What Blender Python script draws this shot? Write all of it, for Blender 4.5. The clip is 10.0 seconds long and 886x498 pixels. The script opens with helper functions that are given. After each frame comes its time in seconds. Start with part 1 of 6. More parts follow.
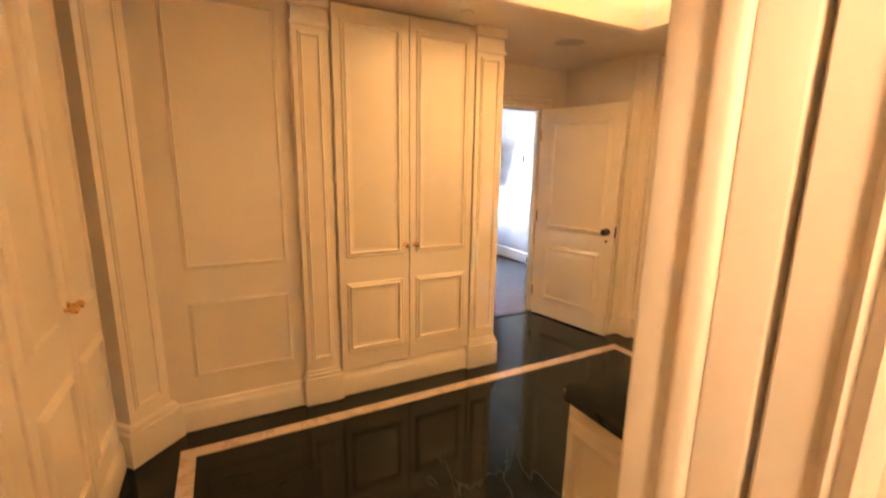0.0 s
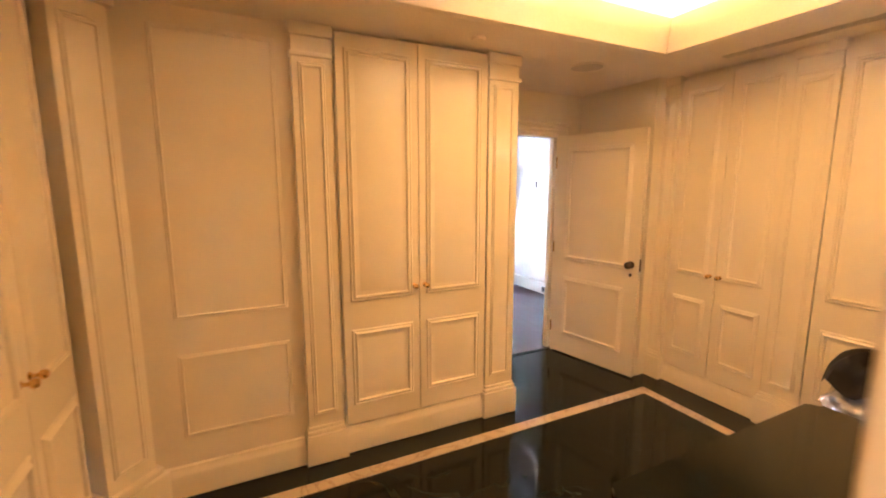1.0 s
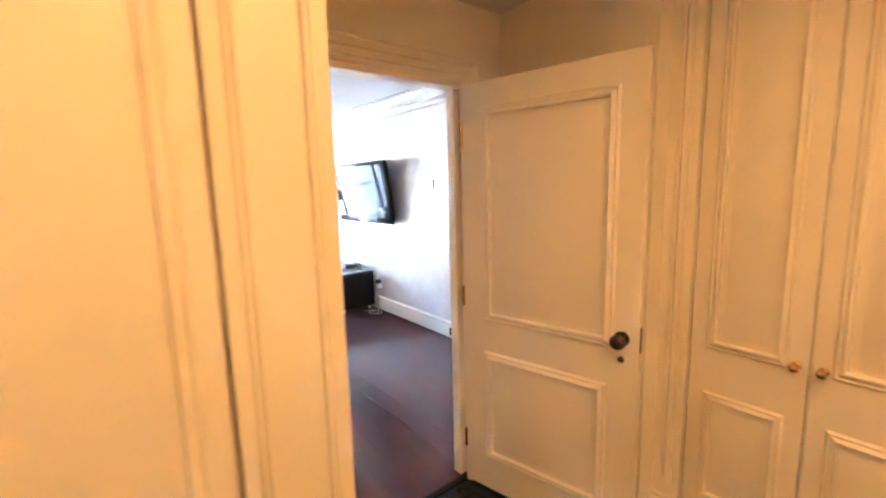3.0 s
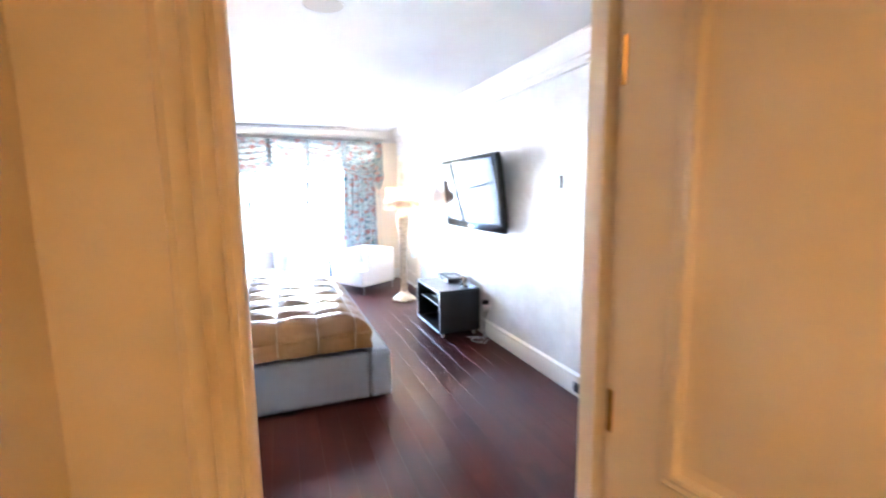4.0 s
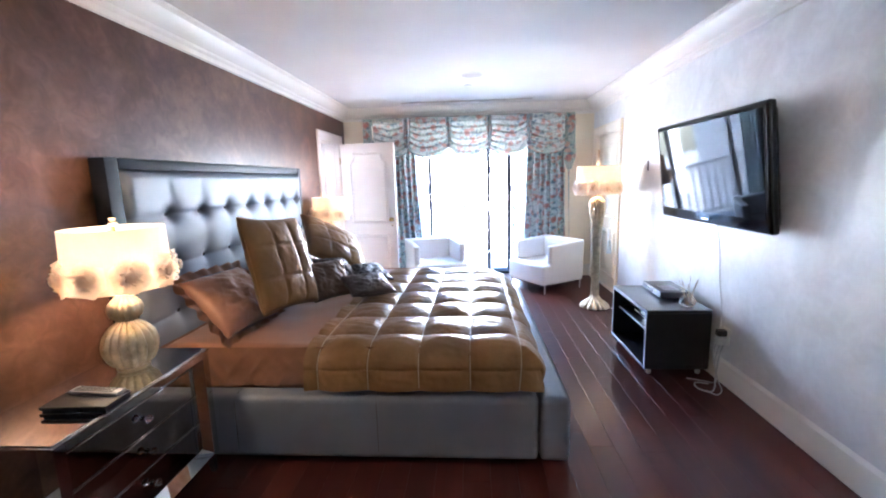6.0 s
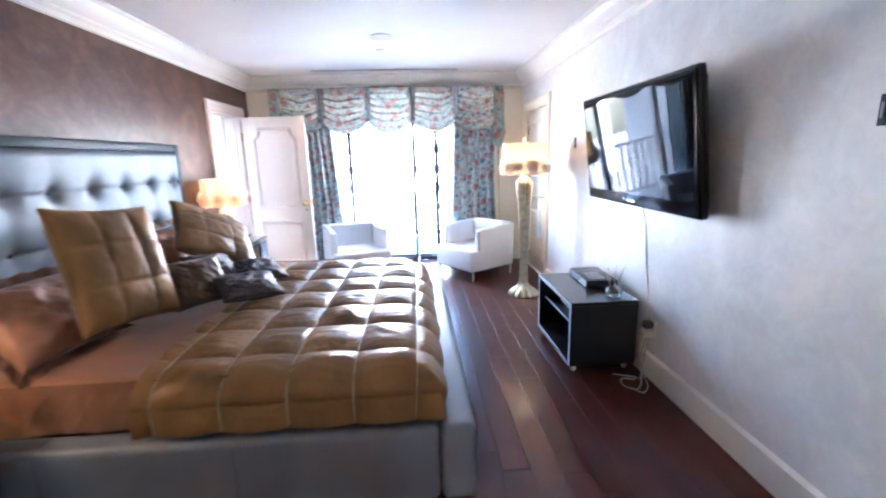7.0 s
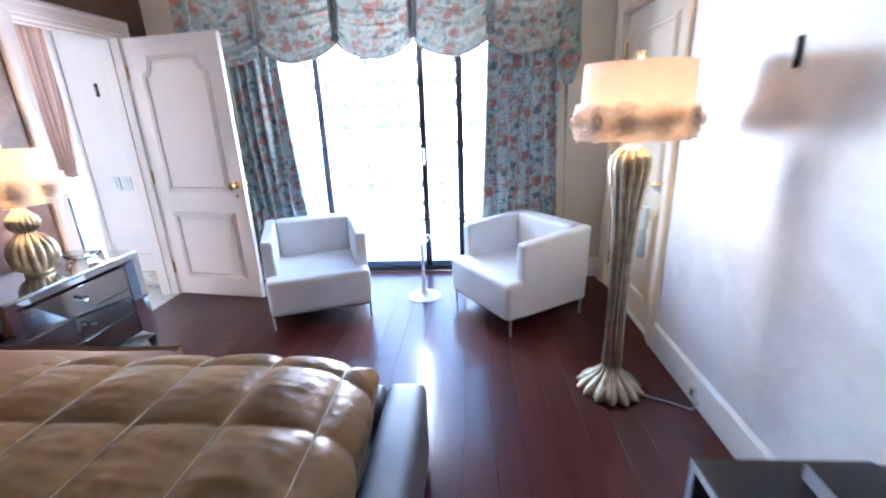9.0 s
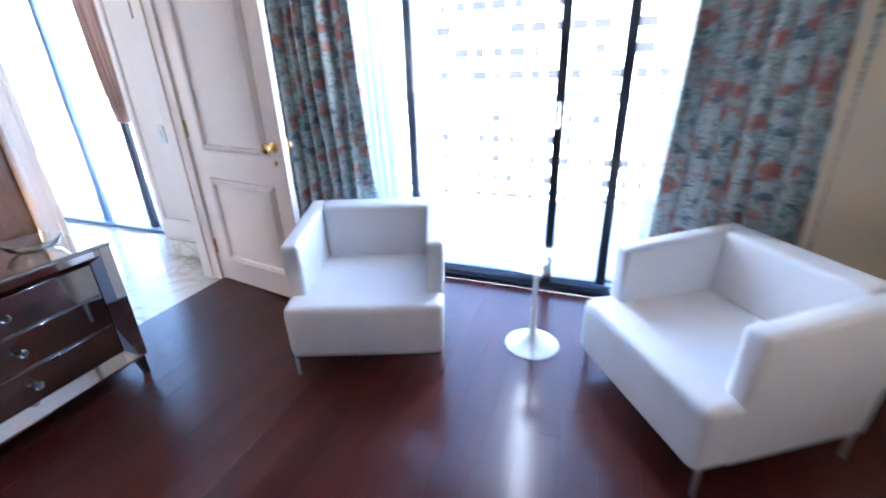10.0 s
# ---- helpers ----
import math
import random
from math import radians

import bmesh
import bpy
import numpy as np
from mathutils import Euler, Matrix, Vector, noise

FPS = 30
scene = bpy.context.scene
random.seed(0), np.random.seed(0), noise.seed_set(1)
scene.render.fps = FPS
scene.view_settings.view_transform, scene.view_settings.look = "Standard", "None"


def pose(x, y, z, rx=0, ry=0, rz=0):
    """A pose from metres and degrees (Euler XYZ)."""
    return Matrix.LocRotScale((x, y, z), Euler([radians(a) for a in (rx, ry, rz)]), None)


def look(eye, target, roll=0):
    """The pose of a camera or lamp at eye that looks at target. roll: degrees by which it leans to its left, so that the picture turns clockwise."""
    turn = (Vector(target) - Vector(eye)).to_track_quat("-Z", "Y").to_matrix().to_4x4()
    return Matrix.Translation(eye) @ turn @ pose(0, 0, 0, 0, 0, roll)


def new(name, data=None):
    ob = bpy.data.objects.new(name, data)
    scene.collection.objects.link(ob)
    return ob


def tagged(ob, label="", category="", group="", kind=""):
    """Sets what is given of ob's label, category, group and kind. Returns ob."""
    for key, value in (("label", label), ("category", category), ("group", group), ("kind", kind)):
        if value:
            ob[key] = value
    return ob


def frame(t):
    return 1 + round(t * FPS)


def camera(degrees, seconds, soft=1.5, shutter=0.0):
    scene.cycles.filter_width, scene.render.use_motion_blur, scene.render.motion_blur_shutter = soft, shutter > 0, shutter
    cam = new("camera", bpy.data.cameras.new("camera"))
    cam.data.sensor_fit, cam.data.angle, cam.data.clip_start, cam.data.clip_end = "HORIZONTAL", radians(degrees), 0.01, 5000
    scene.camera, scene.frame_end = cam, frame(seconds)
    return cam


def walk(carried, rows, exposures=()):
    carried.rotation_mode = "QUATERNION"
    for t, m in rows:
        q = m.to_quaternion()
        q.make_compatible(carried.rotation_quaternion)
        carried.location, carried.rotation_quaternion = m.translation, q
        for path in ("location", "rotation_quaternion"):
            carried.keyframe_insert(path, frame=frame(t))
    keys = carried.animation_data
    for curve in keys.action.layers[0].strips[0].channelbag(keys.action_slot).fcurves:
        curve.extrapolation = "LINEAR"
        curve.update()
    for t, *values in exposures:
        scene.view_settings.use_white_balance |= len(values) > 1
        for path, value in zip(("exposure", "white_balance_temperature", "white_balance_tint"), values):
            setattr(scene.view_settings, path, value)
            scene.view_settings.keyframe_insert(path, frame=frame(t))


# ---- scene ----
cam = camera(92.1, 10.0, 2.0, 0.4)
PATH = [
    (0, (-2.794, -3.381, 1.53), (-1.897, -1.638, 1.131), 0.9),
    (0.5, (-2.825, -3.352, 1.605), (-1.981, -1.555, 1.361), 0.9),
    (1, (-2.703, -3.166, 1.602), (-1.841, -1.386, 1.303), 0.0),
    (1.5, (-2.495, -2.831, 1.592), (-1.563, -1.101, 1.219), 0.0),
    (2, (-2.236, -2.436, 1.576), (-1.077, -0.834, 1.274), -1.0),
    (2.2, (-2.099, -2.267, 1.56), (-0.886, -0.704, 1.269), -1.2),
    (3.3, (-1.129, -1.362, 1.567), (0.09, 0.197, 1.279), -1.5),
    (3.5, (-0.991, -1.202, 1.561), (0.115, 0.441, 1.285), -1.1),
    (4, (-0.705, -0.744, 1.531), (0.012, 1.104, 1.266), -0.7),
    (4.5, (-0.548, -0.376, 1.535), (-0.371, 1.6, 1.278), -0.8),
    (5, (-0.503, -0.087, 1.505), (-0.581, 1.892, 1.228), -0.9),
    (5.2, (-0.493, -0.002, 1.506), (-0.627, 1.972, 1.216), -1.1),
    (6.3, (-0.435, 0.245, 1.5), (-0.555, 2.209, 1.145), -2.0),
    (6.5, (-0.387, 0.316, 1.499), (-0.474, 2.275, 1.111), -2.2),
    (7, (-0.197, 0.646, 1.484), (-0.077, 2.597, 1.064), -1.6),
    (7.5, (-0.04, 1.09, 1.476), (0.221, 3.024, 1.038), -0.5),
    (8, (0.106, 1.703, 1.479), (0.297, 3.633, 0.989), -1.1),
    (8.5, (0.187, 2.374, 1.46), (0.227, 4.306, 0.945), -1.1),
    (9, (0.219, 3.051, 1.433), (0.084, 4.951, 0.823), -2.2),
    (9.5, (0.197, 3.747, 1.373), (-0.088, 5.579, 0.623), -0.8),
    (10, (0.058, 4.393, 1.337), (-0.593, 6.11, 0.545), -1.6),
]
walk(cam, [(t, look(eye, to, roll)) for t, eye, to, roll in PATH],
     exposures=[(t, stops, 5450, 10 if t < 4.2 else 14) for t, stops in ((0, 6.5), (2.0, 6.5), (3.5, 6.5), (4.0, 6.35), (4.5, 6.05), (5.0, 5.65), (5.2, 5.45), (6.3, 5.2), (7.5, 5.2), (8.0, 5.05), (9.0, 4.55), (10, 4.22))])

# ---- world and sun ----
world = bpy.data.worlds.new("sky")
scene.world = world
world.use_nodes = True
wt = world.node_tree
wt.nodes.clear()
w_out = wt.nodes.new("ShaderNodeOutputWorld")
w_bg = wt.nodes.new("ShaderNodeBackground")
w_sky = wt.nodes.new("ShaderNodeTexSky")
w_sky.sky_type = "NISHITA"
w_sky.sun_disc = False
w_sky.sun_elevation = radians(34)
w_sky.sun_rotation = radians(180)
w_bg.inputs["Strength"].default_value = 0.15
wt.links.new(w_sky.outputs[0], w_bg.inputs[0])
wt.links.new(w_bg.outputs[0], w_out.inputs[0])
sun = new("sun", bpy.data.lights.new("sun", "SUN"))
sun.data.energy, sun.data.angle, sun.data.color = 5.0, radians(0.6), (1.0, 0.97, 0.92)
sun.matrix_world = look((0, -20, 13.5), (0, 0, 0))
# added lamp strip beside the middle stile, stands in for daylight and sharpens wall shadows
opening = new("daylight_stand_in_strip", bpy.data.lights.new("daylight_stand_in_strip", "AREA"))
opening.data.shape, opening.data.size, opening.data.size_y = "RECTANGLE", 0.11, 1.3
opening.data.energy, opening.data.color = 1.3, (0.93, 0.96, 1.0)
opening.matrix_world = look((-0.285, 6.885, 1.5), (-0.285, 0, 1.5))

# ---- numbers of the plan ----
XL, XR = -2.35, 1.33          # bedroom side walls
YN = 6.68                     # bedroom window wall
ZC = 2.555                    # bedroom ceiling
ZD = 2.41                     # dressing room ceiling
YA = -0.765                   # face of the cupboard wall
XB = 0.43                     # face of the cupboard wall beside the door
XW = -3.36                    # far side wall of the dressing room
PANEL_POWER, BULB_POWER = 0.092, 0.95

# ---- materials ----


def mat(name, color, rough=0.5, metal=0.0, vary=0.08, scale=6.0, bump=0.0, fine=60.0, coat=0.0, dark=None, contrast=(0.35, 0.65), sheen=0.0, spread=0.0, grain=0.25):
    """A surface with two scales of noise: broad tone and fine grain; dark: second tone; spread: tone from piece to piece."""
    m = bpy.data.materials.new(name)
    m.use_nodes = True
    nt = m.node_tree
    b = nt.nodes["Principled BSDF"]
    tc = nt.nodes.new("ShaderNodeTexCoord")
    n1 = nt.nodes.new("ShaderNodeTexNoise")
    n1.inputs["Scale"].default_value, n1.inputs["Detail"].default_value = scale, 5
    n2 = nt.nodes.new("ShaderNodeTexNoise")
    n2.inputs["Scale"].default_value, n2.inputs["Detail"].default_value = fine, 3
    for n in (n1, n2):
        nt.links.new(tc.outputs["Object"], n.inputs["Vector"])
    ramp = nt.nodes.new("ShaderNodeValToRGB")
    ramp.color_ramp.elements[0].position, ramp.color_ramp.elements[1].position = contrast
    lo = dark or [c * (1 - vary) for c in color]
    hi = [min(1, c * (1 + vary)) for c in color]
    ramp.color_ramp.elements[0].color, ramp.color_ramp.elements[1].color = (*lo, 1), (*hi, 1)
    nt.links.new(n1.outputs["Fac"], ramp.inputs["Fac"])
    mix = nt.nodes.new("ShaderNodeMix")
    mix.data_type, mix.blend_type = "RGBA", "MULTIPLY"
    mix.inputs[0].default_value = grain
    nt.links.new(ramp.outputs[0], mix.inputs[6])
    nt.links.new(n2.outputs["Fac"], mix.inputs[7])
    last = mix.outputs[2]
    hsv = nt.nodes.new("ShaderNodeHueSaturation")
    hsv.inputs["Value"].default_value = 1.13
    nt.links.new(last, hsv.inputs["Color"])
    if spread:
        oi = nt.nodes.new("ShaderNodeObjectInfo")
        mr = nt.nodes.new("ShaderNodeMapRange")
        mr.inputs["To Min"].default_value, mr.inputs["To Max"].default_value = 1.13 - spread, 1.13 + spread
        nt.links.new(oi.outputs["Random"], mr.inputs["Value"])
        nt.links.new(mr.outputs[0], hsv.inputs["Value"])
    nt.links.new(hsv.outputs[0], b.inputs["Base Color"])
    rr = nt.nodes.new("ShaderNodeMapRange")
    rr.inputs["To Min"].default_value, rr.inputs["To Max"].default_value = max(0.02, rough * 0.8), min(1, rough * 1.2)
    nt.links.new(n1.outputs["Fac"], rr.inputs["Value"])
    nt.links.new(rr.outputs[0], b.inputs["Roughness"])
    b.inputs["Metallic"].default_value = metal
    b.inputs["Coat Weight"].default_value = coat
    b.inputs["Coat Roughness"].default_value = 0.12
    b.inputs["Sheen Weight"].default_value = sheen
    if bump:
        bp = nt.nodes.new("ShaderNodeBump")
        bp.inputs["Strength"].default_value, bp.inputs["Distance"].default_value = bump, 0.004
        nt.links.new(n2.outputs["Fac"], bp.inputs["Height"])
        nt.links.new(bp.outputs[0], b.inputs["Normal"])
    return m


def plaster(name, lo, mid, hi, rough, metal=0.0):
    """Polished plaster, trowelled in clouds that run into one another."""
    m = bpy.data.materials.new(name)
    m.use_nodes = True
    nt = m.node_tree
    b = nt.nodes["Principled BSDF"]
    tc = nt.nodes.new("ShaderNodeTexCoord")
    n1 = nt.nodes.new("ShaderNodeTexNoise")
    n1.inputs["Scale"].default_value, n1.inputs["Detail"].default_value, n1.inputs["Distortion"].default_value = 2.6, 7, 1.4
    n2 = nt.nodes.new("ShaderNodeTexNoise")
    n2.inputs["Scale"].default_value, n2.inputs["Detail"].default_value, n2.inputs["Distortion"].default_value = 13, 5, 1.2
    for n in (n1, n2):
        nt.links.new(tc.outputs["Object"], n.inputs["Vector"])
    mix = nt.nodes.new("ShaderNodeMix")
    mix.inputs[0].default_value = 0.35
    nt.links.new(n1.outputs["Fac"], mix.inputs[2])
    nt.links.new(n2.outputs["Fac"], mix.inputs[3])
    ramp = nt.nodes.new("ShaderNodeValToRGB")
    e = ramp.color_ramp.elements
    e[0].position, e[0].color = 0.36, (*lo, 1)
    e[1].position, e[1].color = 0.66, (*hi, 1)
    k = e.new(0.5)
    k.color = (*mid, 1)
    nt.links.new(mix.outputs[0], ramp.inputs["Fac"])
    nt.links.new(ramp.outputs[0], b.inputs["Base Color"])
    rr = nt.nodes.new("ShaderNodeMapRange")
    rr.inputs["To Min"].default_value, rr.inputs["To Max"].default_value = rough * 0.65, rough * 1.4
    nt.links.new(mix.outputs[0], rr.inputs["Value"])
    nt.links.new(rr.outputs[0], b.inputs["Roughness"])
    b.inputs["Metallic"].default_value = metal
    bp = nt.nodes.new("ShaderNodeBump")
    bp.inputs["Strength"].default_value, bp.inputs["Distance"].default_value = 0.25, 0.006
    nt.links.new(mix.outputs[0], bp.inputs["Height"])
    nt.links.new(bp.outputs[0], b.inputs["Normal"])
    return m


def wood(name, dark, light, rough, spread=0.25):
    """Grain that runs along y, toned from board to board."""
    m = mat(name, light, rough, spread=spread, dark=dark, scale=1.2, fine=4, grain=0.0, coat=0.45)
    nt = m.node_tree
    tc = next(n for n in nt.nodes if n.type == "TEX_COORD")
    mp = nt.nodes.new("ShaderNodeMapping")
    mp.inputs["Scale"].default_value = (7.0, 0.7, 4.0)
    oi = nt.nodes.new("ShaderNodeObjectInfo")
    sc = nt.nodes.new("ShaderNodeVectorMath")
    sc.operation = "SCALE"
    sc.inputs[0].default_value = (31.0, 17.0, 5.0)
    nt.links.new(oi.outputs["Random"], sc.inputs["Scale"])
    nt.links.new(sc.outputs[0], mp.inputs["Location"])
    nt.links.new(tc.outputs["Object"], mp.inputs["Vector"])
    for n in list(nt.nodes):
        if n.type == "TEX_NOISE":
            nt.links.new(mp.outputs[0], n.inputs["Vector"])
        if n.type == "MAP_RANGE" and n.outputs[0].links[0].to_socket.name == "Roughness":
            n.inputs["To Min"].default_value, n.inputs["To Max"].default_value = rough * 0.95, rough * 1.05
    return m


def marble(name, base, vein, rough, scale=1.6, gloss=0.5):
    m = bpy.data.materials.new(name)
    m.use_nodes = True
    nt = m.node_tree
    b = nt.nodes["Principled BSDF"]
    tc = nt.nodes.new("ShaderNodeTexCoord")
    n1 = nt.nodes.new("ShaderNodeTexNoise")
    n1.inputs["Scale"].default_value, n1.inputs["Detail"].default_value, n1.inputs["Distortion"].default_value = scale, 10, 2.2
    nt.links.new(tc.outputs["Object"], n1.inputs["Vector"])
    ramp = nt.nodes.new("ShaderNodeValToRGB")
    e = ramp.color_ramp.elements
    e[0].position, e[0].color = 0.47, (*base, 1)
    e[1].position, e[1].color = 0.56, (*base, 1)
    k = e.new(0.51)
    k.color = (*vein, 1)
    nt.links.new(n1.outputs["Fac"], ramp.inputs["Fac"])
    nt.links.new(ramp.outputs[0], b.inputs["Base Color"])
    b.inputs["Roughness"].default_value = rough
    b.inputs["Specular IOR Level"].default_value = gloss
    return m


def floral(name, ground, translucent=0.0, coords="Object", strength=0.9, fineness=1.0):
    """Printed chintz: a pale ground with coral flowers, blue leaves and small sprigs."""
    m = bpy.data.materials.new(name)
    m.use_nodes = True
    nt = m.node_tree
    b = nt.nodes["Principled BSDF"]
    tc = nt.nodes.new("ShaderNodeTexCoord")
    col = None
    base = nt.nodes.new("ShaderNodeRGB")
    base.outputs[0].default_value = (*ground, 1)
    col = base.outputs[0]
    for scale, size, tint, off in ((17.0, 0.3, (0.22, 0.36, 0.31), 5.2), (9.0, 0.24, (0.07, 0.14, 0.2), 8.1), (8.0, 0.26, (0.56, 0.3, 0.22), 3.7), (6.0, 0.25, (0.46, 0.12, 0.075), 0.0), (30.0, 0.24, (0.05, 0.08, 0.12), 1.9)):
        scale *= fineness
        mp = nt.nodes.new("ShaderNodeMapping")
        mp.inputs["Location"].default_value = (off, off * 0.7, off * 1.3)
        wv = nt.nodes.new("ShaderNodeTexNoise")
        wv.inputs["Scale"].default_value = scale * 2.2
        nt.links.new(tc.outputs[coords], wv.inputs["Vector"])
        ad = nt.nodes.new("ShaderNodeVectorMath")
        ad.operation = "MULTIPLY_ADD"
        ad.inputs[1].default_value = (0.09, 0.09, 0.09)
        nt.links.new(wv.outputs["Color"], ad.inputs[0])
        nt.links.new(tc.outputs[coords], ad.inputs[2])
        nt.links.new(ad.outputs[0], mp.inputs["Vector"])
        vo = nt.nodes.new("ShaderNodeTexVoronoi")
        vo.inputs["Scale"].default_value = scale
        nt.links.new(mp.outputs[0], vo.inputs["Vector"])
        ramp = nt.nodes.new("ShaderNodeValToRGB")
        ramp.color_ramp.elements[0].position, ramp.color_ramp.elements[1].position = size, size + 0.12
        ramp.color_ramp.elements[0].color, ramp.color_ramp.elements[1].color = (strength, strength, strength, 1), (0, 0, 0, 1)
        nt.links.new(vo.outputs["Distance"], ramp.inputs["Fac"])
        mix = nt.nodes.new("ShaderNodeMix")
        mix.data_type = "RGBA"
        nt.links.new(ramp.outputs[0], mix.inputs[0])
        nt.links.new(col, mix.inputs[6])
        mix.inputs[7].default_value = (*tint, 1)
        col = mix.outputs[2]
    nt.links.new(col, b.inputs["Base Color"])
    b.inputs["Roughness"].default_value = 0.6
    b.inputs["Sheen Weight"].default_value = 0.2
    if translucent:
        tr = nt.nodes.new("ShaderNodeBsdfTranslucent")
        nt.links.new(col, tr.inputs[0])
        ms = nt.nodes.new("ShaderNodeMixShader")
        ms.inputs[0].default_value = translucent
        out = nt.nodes["Material Output"]
        nt.links.new(b.outputs[0], ms.inputs[1])
        nt.links.new(tr.outputs[0], ms.inputs[2])
        nt.links.new(ms.outputs[0], out.inputs[0])
    return m


def thin_cloth(name, color, amount=0.5, glow=0.0):
    m = mat(name, color, 0.7, vary=0.05, scale=20, fine=220, bump=0.1)
    nt = m.node_tree
    b = nt.nodes["Principled BSDF"]
    tr = nt.nodes.new("ShaderNodeBsdfTranslucent")
    tr.inputs[0].default_value = (*color, 1)
    ms = nt.nodes.new("ShaderNodeMixShader")
    ms.inputs[0].default_value = amount
    nt.links.new(b.outputs[0], ms.inputs[1])
    nt.links.new(tr.outputs[0], ms.inputs[2])
    nt.links.new(ms.outputs[0], nt.nodes["Material Output"].inputs[0])
    return m


def glow(name, color, power):
    m = bpy.data.materials.new(name)
    m.use_nodes = True
    b = m.node_tree.nodes["Principled BSDF"]
    b.inputs["Base Color"].default_value = (*color, 1)
    b.inputs["Emission Color"].default_value = (*color, 1)
    b.inputs["Emission Strength"].default_value = power
    return m


def glassy(name, color=(1, 1, 1), rough=0.0, ior=1.45):
    m = bpy.data.materials.new(name)
    m.use_nodes = True
    b = m.node_tree.nodes["Principled BSDF"]
    b.inputs["Base Color"].default_value = (*color, 1)
    b.inputs["Roughness"].default_value = rough
    b.inputs["Transmission Weight"].default_value = 1.0
    b.inputs["IOR"].default_value = ior
    return m


def pane_glass(name):
    """A clear pane: straight through, with a faint gloss."""
    m = bpy.data.materials.new(name)
    m.use_nodes = True
    nt = m.node_tree
    nt.nodes.clear()
    out = nt.nodes.new("ShaderNodeOutputMaterial")
    tr = nt.nodes.new("ShaderNodeBsdfTransparent")
    gl = nt.nodes.new("ShaderNodeBsdfGlossy")
    gl.inputs["Roughness"].default_value = 0.02
    ms = nt.nodes.new("ShaderNodeMixShader")
    ms.inputs[0].default_value = 0.05
    nt.links.new(tr.outputs[0], ms.inputs[1])
    nt.links.new(gl.outputs[0], ms.inputs[2])
    nt.links.new(ms.outputs[0], out.inputs[0])
    return m


M_CREAM = mat("cream_paint", (0.755, 0.68, 0.55), 0.32, vary=0.03, scale=1.5, bump=0.03, fine=120, grain=0.05)
M_WHITE = mat("white_paint", (0.78, 0.75, 0.69), 0.4, vary=0.03, scale=1.5, bump=0.03, fine=120, grain=0.06)
M_IVORY = mat("ivory_paint", (0.8, 0.71, 0.56), 0.42, vary=0.03, scale=1.5, bump=0.03, fine=120, grain=0.06)
M_PINKWHITE = mat("warm_white_door_paint", (0.77, 0.68, 0.62), 0.4, vary=0.03, scale=1.5, bump=0.03, fine=120, grain=0.06)
M_CEIL = mat("ceiling_paint", (0.76, 0.75, 0.73), 0.85, vary=0.03, scale=1.5, bump=0.08, fine=160)
M_DCEIL = mat("dressing_ceiling_paint", (0.8, 0.72, 0.62), 0.8, vary=0.04, scale=1.5, bump=0.08, fine=160)
M_BROWN = plaster("brown_polished_plaster", (0.075, 0.031, 0.017), (0.115, 0.052, 0.03), (0.18, 0.09, 0.055), 0.36, 0.1)
M_PEARL = plaster("pearl_polished_plaster", (0.74, 0.72, 0.695), (0.8, 0.785, 0.76), (0.88, 0.865, 0.84), 0.38, 0.1)
M_PLANK = wood("cherry_floor_board", (0.05, 0.0095, 0.0068), (0.064, 0.0125, 0.0088), 0.35, 0.04)
M_JOINT = mat("floor_joint", (0.05, 0.014, 0.011), 0.4)
M_BLACKMARBLE = marble("black_green_marble", (0.006, 0.009, 0.008), (0.013, 0.019, 0.016), 0.1, gloss=0.28)
M_CREAMMARBLE = marble("cream_marble", (0.66, 0.55, 0.44), (0.5, 0.38, 0.28), 0.15, 3.0)
M_PALEMARBLE = marble("pale_marble", (0.7, 0.66, 0.6), (0.55, 0.45, 0.34), 0.18, 2.0)
M_BRASS = mat("brass", (0.78, 0.53, 0.22), 0.25, 1.0, vary=0.1, scale=20)
M_BRONZE = mat("dark_bronze", (0.1, 0.075, 0.06), 0.3, 0.9, vary=0.2, scale=20)
M_SATINSTEEL = mat("satin_steel_leg", (0.55, 0.55, 0.58), 0.3, 0.8, vary=0.04)
M_CHROME = mat("chrome", (0.75, 0.75, 0.77), 0.1, 1.0, vary=0.04)
M_MIRROR = mat("mirror_glass", (0.72, 0.72, 0.72), 0.03, 1.0, vary=0.02, scale=3)
M_SMOKEMIRROR = mat("smoked_mirror_glass", (0.46, 0.44, 0.43), 0.04, 1.0, vary=0.02, scale=3)
M_SILVERTRIM = mat("antique_silver_trim", (0.5, 0.48, 0.45), 0.22, 0.9, vary=0.15, scale=25)
M_LEATHER = mat("silver_grey_leather", (0.17, 0.195, 0.24), 0.42, vary=0.06, scale=5, bump=0.2, fine=260, grain=0.12)
M_DARKLEATHER = mat("dark_grey_leather", (0.013, 0.016, 0.024), 0.42, vary=0.1, scale=5, bump=0.3, fine=260)
M_WHITELEATHER = mat("white_leather", (0.76, 0.76, 0.77), 0.5, vary=0.04, scale=4, bump=0.2, fine=240)
M_GOLD = mat("gold_satin", (0.24, 0.134, 0.054), 0.33, 0.08, vary=0.1, scale=7, bump=0.12, fine=180, sheen=0.02)
M_LEATHERSEAM = mat("white_leather_seam", (0.4, 0.42, 0.45), 0.5)
M_GOLDSEAM = mat("gold_piping", (0.38, 0.3, 0.2), 0.35, 0.3, vary=0.1, scale=30)
M_COPPER = mat("copper_satin_sheet", (0.26, 0.122, 0.068), 0.42, 0.15, vary=0.12, scale=6, bump=0.1, fine=180, sheen=0.12)
